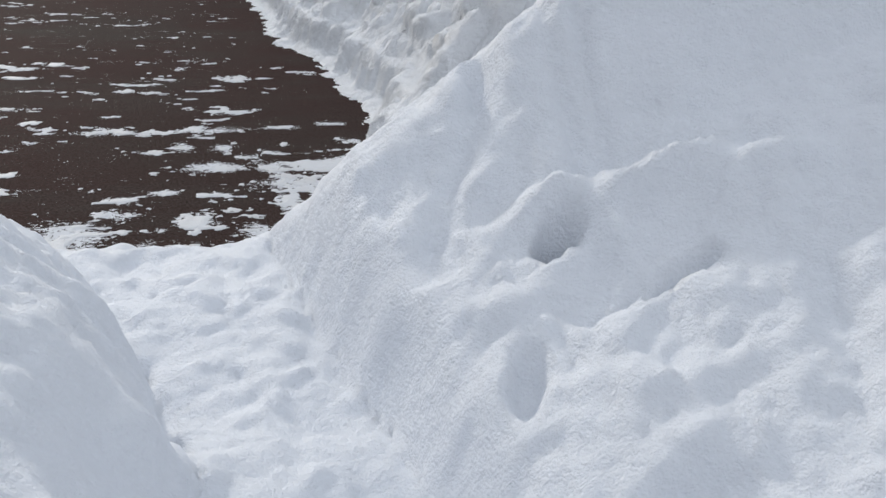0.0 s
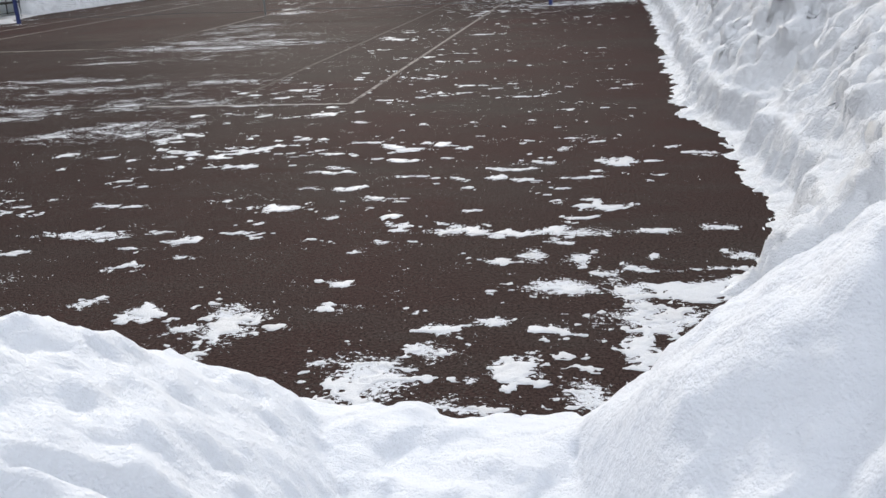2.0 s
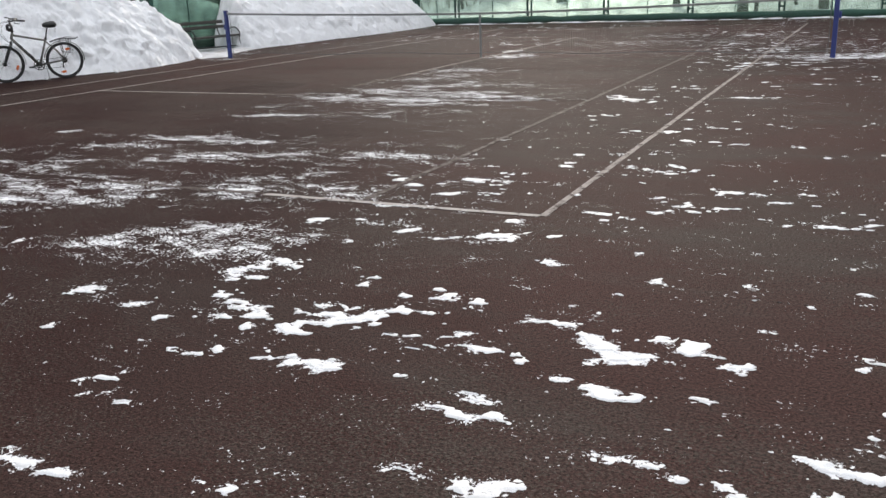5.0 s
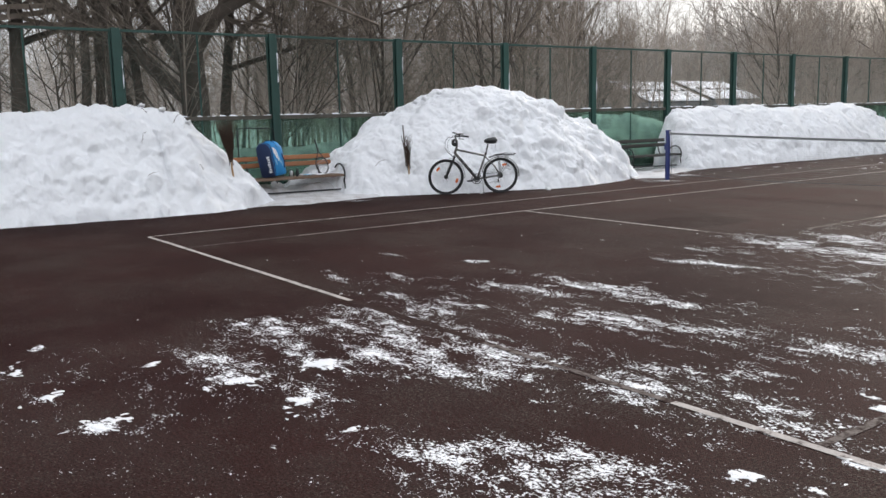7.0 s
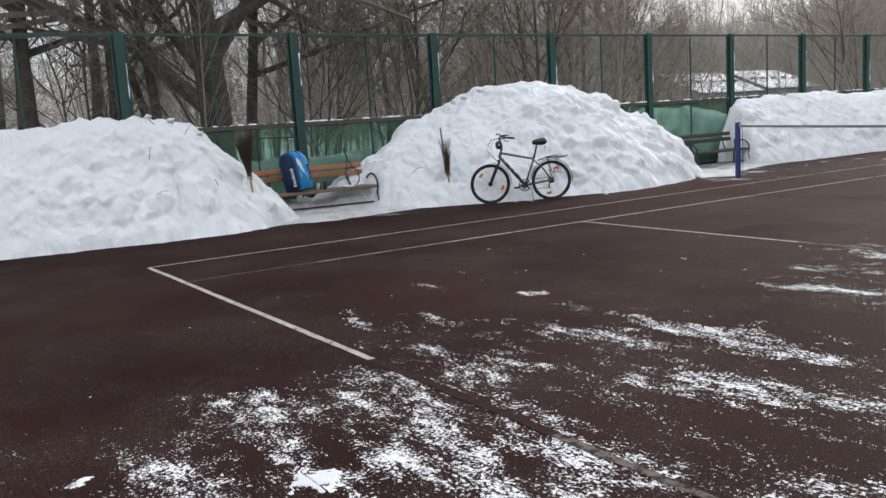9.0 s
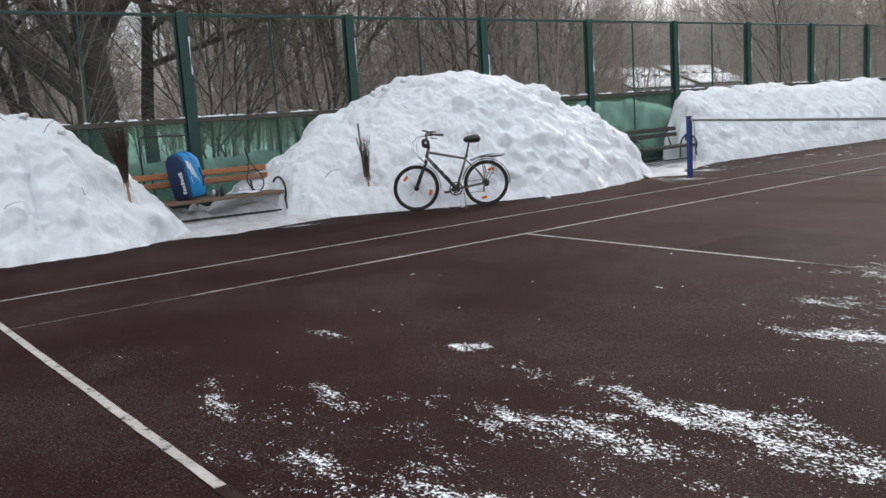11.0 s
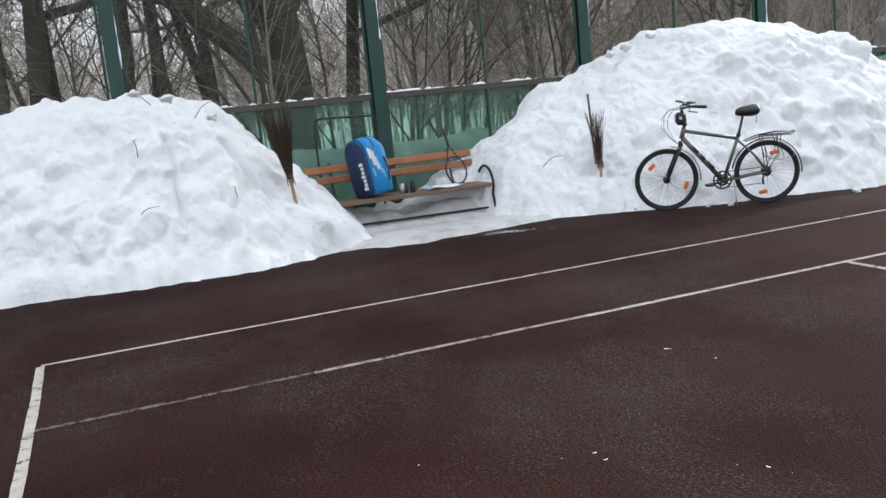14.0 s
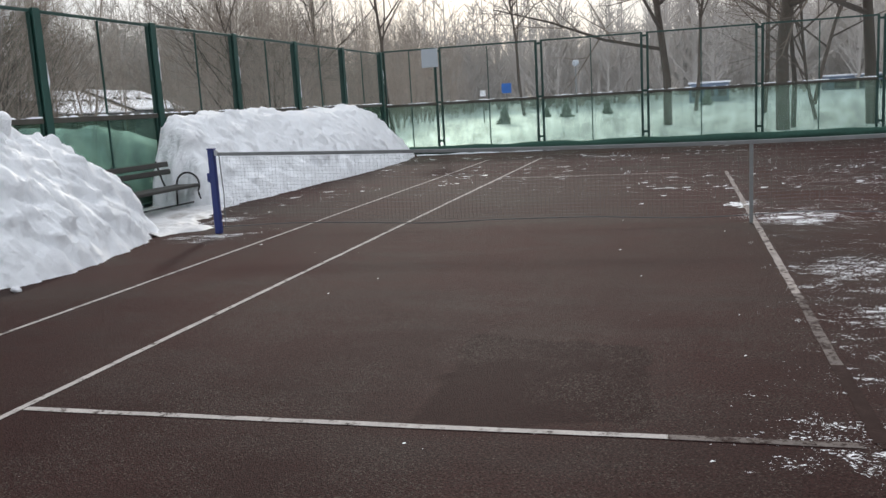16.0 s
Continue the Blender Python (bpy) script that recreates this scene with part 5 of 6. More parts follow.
def bicycle(m):
    """Local x runs from the rear hub to the front hub, z up, y to the rider's left."""
    bike = thing("bicycle", m, "grey and black trekking bicycle on its stand, with rear rack", "bicycle")
    WB, R = 1.066, 0.345
    rear, front = (0, 0, R), (WB, 0, R)
    for centre, name in ((rear, "rear_wheel"), (front, "front_wheel")):
        bm = bmesh.new()
        ring(bm, centre, R - 0.019, 0.019, n=56, sides=10)
        wheel = part(name, bm, TYRE, bike, "narrow black tyre", True)
        bm = bmesh.new()
        ring(bm, centre, R - 0.046, 0.010, n=48, sides=6)
        part("rim", bm, IRON, wheel, "", True)
        bm = bmesh.new()
        tube(bm, [(centre[0], -0.045, centre[2]), (centre[0], -0.035, centre[2]), (centre[0], 0.035, centre[2]), (centre[0], 0.045, centre[2])], 0.02, 12, False, [0.018, 0.038, 0.038, 0.018])
        part("hub", bm, BLACK_PART, wheel, "", True)
        a, b = [], []
        for k in range(32):
            t = k * math.tau / 32
            o = t + (0.55 if (k // 2) % 2 else -0.55)
            side = 0.03 if k % 2 else -0.03
            a.append((centre[0] + 0.025 * math.cos(o), side, centre[2] + 0.025 * math.sin(o)))
            b.append((centre[0] + (R - 0.05) * math.cos(t), 0, centre[2] + (R - 0.05) * math.sin(t)))
        v, f = bars(a, b, 0.0013, 0.0013, 4)
        mesh_object("spokes", v, f, STEEL, wheel)["kind"] = "stuff"
        for t in ((109, 282) if name == "rear_wheel" else (45, 200)):
            bm = bmesh.new()
            q = (centre[0] + 0.22 * math.cos(radians(t)), centre[2] + 0.22 * math.sin(radians(t)))
            box(bm, (-0.045, -0.008, -0.021), (0.045, 0.008, 0.021), 0.012)
            bmesh.ops.transform(bm, matrix=Matrix.Translation((q[0], 0.018, q[1])) @ pose(0, 0, 0, 0, -(t + 90) if name == "front_wheel" else 8, 0), verts=bm.verts)
            part("reflector", bm, ORANGE, wheel, "orange spoke reflector")
    bb = (0.46, 0, 0.285)
    seat_top, head_top, head_low = (0.285, 0, 0.785), (0.855, 0, 0.905), (0.89, 0, 0.785)

    def bar(name, pts, r, mat, label="", taper=None, sides=10):
        bm = bmesh.new()
        tube(bm, pts, r, sides, False, taper)
        return part(name, bm, mat, bike, label, True)

    bar("down_tube", [bb, (head_low[0] - 0.012, 0, head_low[2] + 0.005)], 0.026, FRAME_GREY, "grey down tube with dark print")
    bar("top_tube", [(seat_top[0] + 0.012, 0, seat_top[2] - 0.05), (head_top[0], 0, head_top[2] - 0.04)], 0.019, FRAME_GREY)
    bar("seat_tube", [bb, (seat_top[0], 0, seat_top[2] - 0.01)], 0.019, FRAME_GREY)
    bar("head_tube", [head_low, head_top], 0.025, FRAME_GREY)
    for s in (-1, 1):
        bar("chain_stay", [(bb[0] - 0.02, 0.03 * s, bb[2]), (0.12, 0.045 * s, R - 0.01), (0, 0.06 * s, R)], 0.011, FRAME_GREY)
        bar("seat_stay", [(seat_top[0] + 0.012, 0.022 * s, seat_top[2] - 0.07), (0.12, 0.05 * s, R + 0.19), (0, 0.06 * s, R)], 0.010, FRAME_GREY)
        bar("fork_leg", [(head_low[0] + 0.008, 0.055 * s, head_low[2] - 0.07), (WB - 0.10, 0.058 * s, R + 0.23), (WB, 0.058 * s, R)], 0.016, BLACK_PART, "black suspension fork leg", [0.013, 0.019, 0.016])
    bar("fork_crown", [(head_low[0] + 0.01, -0.06, head_low[2] - 0.06), (head_low[0] + 0.012, 0, head_low[2] - 0.04), (head_low[0] + 0.01, 0.06, head_low[2] - 0.06)], 0.02, BLACK_PART)
    for z0, z1 in ((0.42, 0.5), (0.53, 0.58), (0.61, 0.68)):
        t0, t1 = (z0 - bb[2]) / (head_low[2] - bb[2]), (z1 - bb[2]) / (head_low[2] - bb[2])
        p = [tuple(Vector(bb).lerp(Vector(head_low), t)) for t in (t0, t1)]
        bar("print_mark", [(q[0] - 0.012, 0.0, q[2] + 0.004) for q in p], 0.0268, BLACK_PART, "dark printed mark")
    bar("seat_post", [(seat_top[0] + 0.003, 0, seat_top[2] - 0.02), (seat_top[0] - 0.055, 0, 1.005)], 0.0135, BLACK_PART)
    bar("seat_clamp", [(seat_top[0] + 0.006, 0, seat_top[2] - 0.03), (seat_top[0] - 0.002, 0, seat_top[2] + 0.005)], 0.023, BLACK_PART)
    # saddle: broad at the back, narrow nose
    bm = bmesh.new()
    rows = []
    for x, w, z, h in ((0.07, 0.02, 1.05, 0.03), (0.05, 0.04, 1.055, 0.055), (0.0, 0.06, 1.058, 0.075), (-0.06, 0.085, 1.06, 0.085), (-0.11, 0.105, 1.064, 0.09), (-0.15, 0.10, 1.066, 0.082), (-0.175, 0.06, 1.06, 0.05)):
        rows.append([bm.verts.new((x + 0.245, w * math.cos(a), z - 0.035 + h * (0.65 * math.sin(a) if math.sin(a) > 0 else 0.75 * math.sin(a)))) for a in (k * math.tau / 12 for k in range(12))])
    for r, s in zip(rows, rows[1:]):
        for k in range(12):
            bm.faces.new((r[k], r[(k + 1) % 12], s[(k + 1) % 12], s[k]))
    bm.faces.new(rows[0][::-1]); bm.faces.new(rows[-1])
    part("saddle", bm, BLACK_PART, bike, "padded black saddle", True)
    bar("saddle_strap", [(0.11, 0.0, 1.03), (0.10, 0.02, 0.96), (0.105, 0.02, 0.88)], 0.003, BLACK_PART)
    # stem, handlebar, grips
    bar("stem", [head_top, (0.84, 0, 0.98), (0.875, 0, 1.09)], 0.017, BLACK_PART)
    bar("stem_ring", [(0.853, 0, 0.925), (0.851, 0, 0.945)], 0.03, BLACK_PART)
    hb = [(0.74, 0.30, 1.14), (0.81, 0.22, 1.14), (0.87, 0.10, 1.125), (0.875, 0, 1.095), (0.87, -0.10, 1.125), (0.81, -0.22, 1.14), (0.74, -0.30, 1.14)]
    bar("handlebar", hb, 0.0125, BLACK_PART)
    for s in (-1, 1):
        bar("grip", [(0.785, 0.245 * s, 1.141), (0.675, 0.36 * s, 1.136)], 0.017, BLACK_PART)
        bar("brake_lever", [(0.82, 0.22 * s, 1.125), (0.84, 0.26 * s, 1.095), (0.76, 0.32 * s, 1.085)], 0.006, BLACK_PART)
        bar("bar_end", [(0.80, 0.235 * s, 1.145), (0.85, 0.245 * s, 1.165), (0.90, 0.25 * s, 1.175)], 0.011, BLACK_PART)
    for k, (dy, out) in enumerate(((0.06, 0.10), (-0.06, 0.13), (0.02, 0.16))):
        bar("cable", [(0.87, dy * 2, 1.12), (0.91 + out * 0.7, dy, 1.10), (0.93 + out, dy * 0.8, 1.02), (0.935 + out, dy * 0.6, 0.92), (0.93 + out * 0.5, dy * 0.6, 0.80), (0.92, dy * 0.5, 0.72), (0.90, 0.02, 0.66)], 0.0025, BLACK_PART, "", None, 5)
    bm = bmesh.new()
    box(bm, (0.835, -0.06, 0.935), (0.945, 0.06, 1.07), 0.028)
    part("handlebar_bag", bm, BLACK_PART, bike, "small black handlebar pouch with a white mark")
    bm = bmesh.new()
    box(bm, (0.88, 0.06, 1.0), (0.91, 0.063, 1.03), 0.001)
    part("mark", bm, WHITE_MARK, bike)
    # mudguards
    for c, a0, sw, name in ((rear, 10, 175, "rear_mudguard"), (front, 20, 85, "front_mudguard")):
        bm = bmesh.new()
        prev = None
        n = 22
        for i in range(n + 1):
            a = radians((a0 if c is rear else 100) + (sw if c is rear else 85) * i / n)
            row = [bm.verts.new((c[0] + (R + 0.018 + 0.012 * (1 - abs(w) ** 2)) * math.cos(a), 0.024 * w, c[2] + (R + 0.018 + 0.012 * (1 - abs(w) ** 2)) * math.sin(a))) for w in (-1, -0.5, 0, 0.5, 1)]
            if prev:
                for j in range(4):
                    bm.faces.new((prev[j], prev[j + 1], row[j + 1], row[j]))
            prev = row
        bmesh.ops.solidify(bm, geom=bm.faces[:], thickness=0.003)
        part(name, bm, FRAME_GREY if c is rear else STEEL, bike, "", True)
    # rear rack
    bar("rack_rail", [(0.23, 0.05, 0.70), (0.08, 0.06, 0.745), (-0.24, 0.06, 0.74), (-0.29, 0.03, 0.765), (-0.29, -0.03, 0.765), (-0.24, -0.06, 0.74), (0.08, -0.06, 0.745), (0.23, -0.05, 0.70)], 0.006, BLACK_PART)
    bar("rack_spring_clip", [(0.08, 0.02, 0.755), (-0.10, 0.03, 0.775), (-0.22, 0.0, 0.765), (-0.10, -0.03, 0.775), (0.08, -0.02, 0.755)], 0.004, BLACK_PART)
    for x in (-0.15, -0.05, 0.05):
        bar("rack_slat", [(x, -0.06, 0.742), (x, 0.06, 0.742)], 0.005, BLACK_PART)
    for s in (-1, 1):
        bar("rack_strut", [(0.0, 0.07 * s, R + 0.03), (0.03, 0.075 * s, 0.6), (0.06, 0.06 * s, 0.745)], 0.005, BLACK_PART)
        bar("rack_strut", [(0.0, 0.07 * s, R + 0.03), (-0.10, 0.085 * s, 0.55), (-0.14, 0.06 * s, 0.742)], 0.005, BLACK_PART)
        bar("rack_hoop", [(0.03, 0.08 * s, 0.62), (0.0, 0.085 * s, 0.50), (-0.14, 0.085 * s, 0.48), (-0.16, 0.085 * s, 0.52), (-0.08, 0.07 * s, 0.742)], 0.004, BLACK_PART)
        bar("stay_rod", [(0.01, 0.06 * s, R), (-0.29, 0.03 * s, R + 0.17)], 0.0025, STEEL)
    bm = bmesh.new()
    box(bm, (-0.305, -0.03, 0.765), (-0.292, 0.03, 0.765), 0.004)
    part("tail_reflector", bm, ORANGE, bike)
    # drive train
    bm = bmesh.new()
    ring(bm, (bb[0], -0.045, bb[2]), 0.095, 0.009, n=36, sides=6)
    ring(bm, (bb[0], -0.045, bb[2]), 0.055, 0.010, n=28, sides=6)
    for k in range(5):
        a = k * math.tau / 5
        tube(bm, [(bb[0], -0.045, bb[2]), (bb[0] + 0.088 * math.cos(a), -0.045, bb[2] + 0.088 * math.sin(a))], 0.008, 6)
    part("chainring", bm, BLACK_PART, bike)
    for s, a in ((-1, 175), (1, 355)):
        e = (bb[0] + 0.17 * math.cos(radians(a)), 0.075 * s, bb[2] + 0.17 * math.sin(radians(a)))
        bar("crank", [(bb[0], 0.065 * s, bb[2]), e], 0.011, BLACK_PART)
        bm = bmesh.new()
        box(bm, (e[0] - 0.045, e[1] + 0.01 * s - (0.08 if s < 0 else 0), e[2] - 0.012), (e[0] + 0.045, e[1] + 0.01 * s + (0.08 if s > 0 else 0), e[2] + 0.012), 0.006)
        part("pedal", bm, BLACK_PART, bike)
    bar("bottom_bracket", [(bb[0], -0.06, bb[2]), (bb[0], 0.06, bb[2])], 0.024, BLACK_PART)
    bm = bmesh.new()
    for k in range(5):
        ring(bm, (0, -0.035 - 0.004 * k, R), 0.055 - 0.007 * k, 0.004, n=24, sides=5)
    part("sprockets", bm, IRON, bike)
    bm = bmesh.new()
    tube(bm, [(0.0, -0.045, R + 0.05), (bb[0], -0.045, bb[2] + 0.088)], 0.004, 5)
    tube(bm, [(0.03, -0.05, R - 0.13), (bb[0], -0.045, bb[2] - 0.088)], 0.004, 5)
    part("chain", bm, IRON, bike)
    bm = bmesh.new()
    tube(bm, [(0.01, -0.055, R - 0.02), (0.03, -0.06, R - 0.08), (0.025, -0.055, R - 0.145)], 0.012, 8)
    part("derailleur", bm, BLACK_PART, bike)
    bar("kickstand", [(0.36, 0.05, 0.27), (0.355, 0.11, 0.13), (0.35, 0.16, 0.004)], 0.008, STEEL)
    return bike


# rear hub, front hub in plan: the bicycle leans a little on its stand
RX, RY, FX, FY = -6.858, -4.622, -7.376, -5.553
bicycle(Matrix.Translation((RX, RY, 0.0)) @ pose(0, 0, 0, 0, 0, math.degrees(math.atan2(FY - RY, FX - RX))) @ pose(0, 0, 0, -3, 0, 0))


# ---------------------------------------------------------------- benches and what lies on them
def bench(m, length, label, front_wood, back_wood, legs=True):
    """Local x along the seat, y towards the sitter's back, z up; seat top at 0.43."""
    b = thing("bench", m, label, "bench", "benches by the fence")
    for y, z, mat, h in ((0.03, 0.415, front_wood, 0.05), (0.145, 0.412, front_wood, 0.03), (0.26, 0.41, front_wood, 0.03), (0.375, 0.41, front_wood, 0.03)):
        bm = bmesh.new()
        box(bm, (0, y - 0.05, z - h), (length, y + 0.05, z), 0.008)
        part("seat_slat", bm, mat, b)
    for z in (0.632, 0.755):
        bm = bmesh.new()
        box(bm, (0.0, -0.016, -0.043), (length, 0.016, 0.043), 0.01)
        bmesh.ops.transform(bm, matrix=Matrix.Translation((0, 0.46 + (z - 0.45) * 0.25, z)) @ pose(0, 0, 0, -12, 0, 0), verts=bm.verts)
        part("back_slat", bm, back_wood, b)
    for x in (0.30, length - 0.30):
        bm = bmesh.new()
        tube(bm, [(x, 0.41, 0.36), (x, 0.47, 0.50), (x, 0.56, 0.82)], 0.016, 8)
        part("back_support", bm, IRON, b)
    for x in (-0.02, length + 0.02):
        bm = bmesh.new()
        pts = []
        for i in range(19):
            a = radians(-35 + 215 * i / 18)
            pts.append((x, 0.20 - 0.21 * math.cos(a), 0.40 + 0.20 * math.sin(a)))
        pts = [(x, 0.02, 0.02), (x, -0.02, 0.15)] + pts + [(x, 0.42, 0.36), (x, 0.44, 0.02)]
        tube(bm, pts, 0.016, 8)
        part("arm_hoop", bm, IRON, b, "curved black iron arm and leg", True)
    bm = bmesh.new()
    tube(bm, [(0.0, 0.10, 0.13), (length, 0.10, 0.11)], 0.014, 8)
    part("stretcher", bm, IRON, b)
    return b


# the west fence runs along y: a bench faces +x
FACE_EAST = pose(0, 0, 0, 0, 0, 90)
bench(Matrix.Translation((-8.66, -9.16, 0.03)) @ FACE_EAST, 2.08, "park bench with orange-brown slats and black iron hoops, on trodden snow", WOOD_OLD, WOOD)
bench(Matrix.Translation((-8.46, 1.0, 0.0)) @ FACE_EAST, 1.76, "dark grey weathered park bench half buried in snow", WOOD_GREY, WOOD_GREY)


def racket_bag(m):
    """Tall padded bag with a rounded top, standing on the seat; local x is its width, y its depth."""
    bag = thing("racket_bag", m, "bright blue and navy padded racket bag standing on the bench", "sports bag")
    W, H, D = 0.20, 0.65, 0.46

    def outline(w, h):
        pts = []
        for i in range(15):
            a = math.pi * i / 14
            pts.append((w * (0.82 * math.cos(a) + 0.18 * math.copysign(abs(math.cos(a)) ** 0.5, math.cos(a))), h - 0.15 + 0.15 * math.sin(a)))
        return [(w * 0.94, 0.03), (w * 0.99, 0.2)] + pts + [(-w * 0.99, 0.2), (-w * 0.94, 0.03), (-w * 0.7, 0.0), (w * 0.7, 0.0)]

    def shell(x0, x1, w, h, mat, name, label, belly=0.0):
        bm = bmesh.new()
        rings = []
        for k in range(6):
            t = k / 5
            s = 1 + belly * math.sin(math.pi * t) - 0.06 * (abs(2 * t - 1) ** 4)
            rings.append([bm.verts.new((x0 + (x1 - x0) * t, p[0] * s, p[1] * s)) for p in outline(w, h)])
        for r, q in zip(rings, rings[1:]):
            for i in range(len(r)):
                j = (i + 1) % len(r)
                bm.faces.new((r[i], r[j], q[j], q[i]))
        bm.faces.new(rings[0][::-1]); bm.faces.new(rings[-1])
        return part(name, bm, mat, bag, label, True)

    side = shell(-0.225, -0.185, D * 0.46, H * 0.985, NAVY_BAG, "end_panel", "navy end panel")
    body = shell(-0.185, 0.17, D * 0.5, H, BLUE_BAG, "body", "bright blue padded body", 0.04)
    bm = bmesh.new()
    tube(bm, [(-0.185, p[0] * 1.005, p[1] * 1.005) for p in outline(D * 0.5, H)], 0.008, 6, True)
    part("piping", bm, NAVY_BAG, body)
    bm = bmesh.new()
    tube(bm, [(-0.02, p[0] * 1.045, p[1] * 1.045) for p in outline(D * 0.5, H)[1:-4]], 0.006, 6)
    part("zip", bm, NAVY_BAG, body)
    bm = bmesh.new()
    tube(bm, [(0.11, -D * 0.5 * 1.03, 0.12), (0.13, -D * 0.5 * 1.08, 0.25), (0.11, -D * 0.5 * 1.04, 0.40)], 0.012, 6)
    part("strap", bm, NAVY_BAG, bag)
    # plain bars stand in for the maker's mark
    for i in range(7):
        bm = bmesh.new()
        z = 0.10 + 0.046 * i
        box(bm, (-0.231, -0.155, z), (-0.2275, -0.09 + 0.025 * (i % 3 == 0), z + 0.036), 0.001, Matrix.Translation((0, 0, -0.03)))
        part("mark", bm, WHITE_MARK, side)
    for i, (x, z, w, h, mat) in enumerate(((-0.15, 0.47, 0.030, 0.13, WHITE_MARK), (-0.11, 0.42, 0.032, 0.20, WHITE_MARK), (-0.065, 0.38, 0.026, 0.22, WHITE_MARK),
                                           (-0.03, 0.34, 0.022, 0.16, PALE_MARK), (0.0, 0.28, 0.018, 0.12, PALE_MARK), (-0.13, 0.25, 0.022, 0.10, PALE_MARK), (0.04, 0.22, 0.016, 0.10, PALE_MARK))):
        bm = bmesh.new()
        y = -D * 0.5 * 1.045
        box(bm, (-w / 2, y - 0.004, -h / 2), (w / 2, y, h / 2), 0.001)
        bmesh.ops.transform(bm, matrix=Matrix.Translation((x + w / 2, 0, z)) @ pose(0, 0, 0, 0, -10, 0), verts=bm.verts)
        part("mark", bm, mat, body)
    return bag


# the bag's front (local -y) looks into the court
racket_bag(Matrix.Translation((-8.82, -8.45, 0.47)) @ pose(0, 0, 0, 0, 0, 90) @ pose(0, 0, 0, -7, -7, 0) @ pose(0, 0, 0, 0, 0, 16) @ Matrix.Diagonal((0.74, 0.92, 0.98, 1)))


def racket(m):
    r = thing("tennis_racket", m, "black tennis racket leaning head down on the bench", "racket")
    bm = bmesh.new()
    pts = [(0.125 * math.sin(a), 0, 0.17 - 0.165 * math.cos(a)) for a in (k * math.tau / 36 for k in range(36))]
    tube(bm, pts, 0.011, 8, True)
    part("frame", bm, BLACK_PART, r, "", True)
    a, b = [], []
    for k in range(-6, 7):
        u = k * 0.018
        h = 0.165 * math.sqrt(max(0, 1 - (u / 0.125) ** 2))
        a.append((u, 0, 0.17 - h)); b.append((u, 0, 0.17 + h))
    for k in range(-8, 9):
        u = k * 0.0185
        w = 0.125 * math.sqrt(max(0, 1 - (u / 0.165) ** 2))
        a.append((-w, 0, 0.17 + u)); b.append((w, 0, 0.17 + u))
    v, f = bars(a, b, 0.0007, 0.0007, 3)
    mesh_object("strings", v, f, STEEL, r)["kind"] = "stuff"
    for s in (-1, 1):
        bm = bmesh.new()
        tube(bm, [(0.075 * s, 0, 0.305), (0.03 * s, 0, 0.41), (0.009 * s, 0, 0.47)], 0.009, 8)
        part("throat", bm, BLACK_PART, r)
    bm = bmesh.new()
    tube(bm, [(0, 0, 0.46), (0, 0, 0.49), (0, 0, 0.68), (0, 0, 0.685)], 0.015, 8, False, [0.012, 0.016, 0.016, 0.018])
    part("grip", bm, IRON, r, "dark wrapped grip")
    return r


racket(Matrix.Translation((-8.90, -7.37, 0.45)) @ pose(0, 0, 0, 0, 0, 90) @ pose(0, 0, 0, -14, -8, 0))

for x, y, h, rad, mat, label in ((-8.72, -8.17, 0.13, 0.033, STEEL, "clear water bottle standing on the bench"), (-8.70, -8.05, 0.145, 0.032, IRON, "dark metal flask standing on the bench"), (-8.78, -8.11, 0.10, 0.03, WOOD_GREY, "short grey tin standing on the bench")):
    can = thing("bottle", Matrix.Translation((x, y, 0.445)), label, "bottle", "bottles on the bench")
    bm = bmesh.new()
    tube(bm, [(0, 0, 0), (0, 0, 0.006), (0, 0, h * 0.75), (0, 0, h * 0.88), (0, 0, h * 0.92)], rad, 14, False, [rad * 0.9, rad, rad, rad * 0.55, rad * 0.45])
    part("body", bm, mat, can, "", True)
    bm = bmesh.new()
    tube(bm, [(0, 0, h * 0.92), (0, 0, h)], rad * 0.48, 12)
    part("cap", bm, BLACK_PART, can)
paper = thing("folded_cloth", Matrix.Translation((-8.74, -7.62, 0.445)), "crumpled white cloth and paper lying on the bench", "cloth")
for k, (dx, dy, w, l, mat) in enumerate(((0, 0, 0.10, 0.17, WHITE_MARK), (0.02, -0.16, 0.08, 0.10, PALE_MARK))):
    bm = bmesh.new()
    bmesh.ops.create_grid(bm, x_segments=10, y_segments=10, size=1, matrix=Matrix.Translation((dx, dy, 0.012)) @ Matrix.Diagonal((w, l, 1, 1)))
    for v in bm.verts:
        v.co.z += 0.022 * noise.noise(Vector((v.co.x * 14, v.co.y * 14, k))) + 0.012
    bmesh.ops.solidify(bm, geom=bm.faces[:], thickness=0.003)
    part("fold", bm, mat, paper, "", True)

hoop = thing("wire_hoop_frame", Matrix.Translation((FENCE_X + 0.2, 0, 0)), "bent dark tube frame leaning on the fence behind the bench", "frame")
bm = bmesh.new()
tube(bm, [(0.04, -8.97, 0.3), (0.0, -8.97, 1.30), (0.0, -8.94, 1.35), (0.0, -8.89, 1.37), (0.0, -8.30, 1.35), (0.0, -8.25, 1.33), (0.0, -8.23, 1.28), (0.04, -8.23, 0.3)], 0.012, 8)
part("tube_frame", bm, IRON, hoop, "", True)


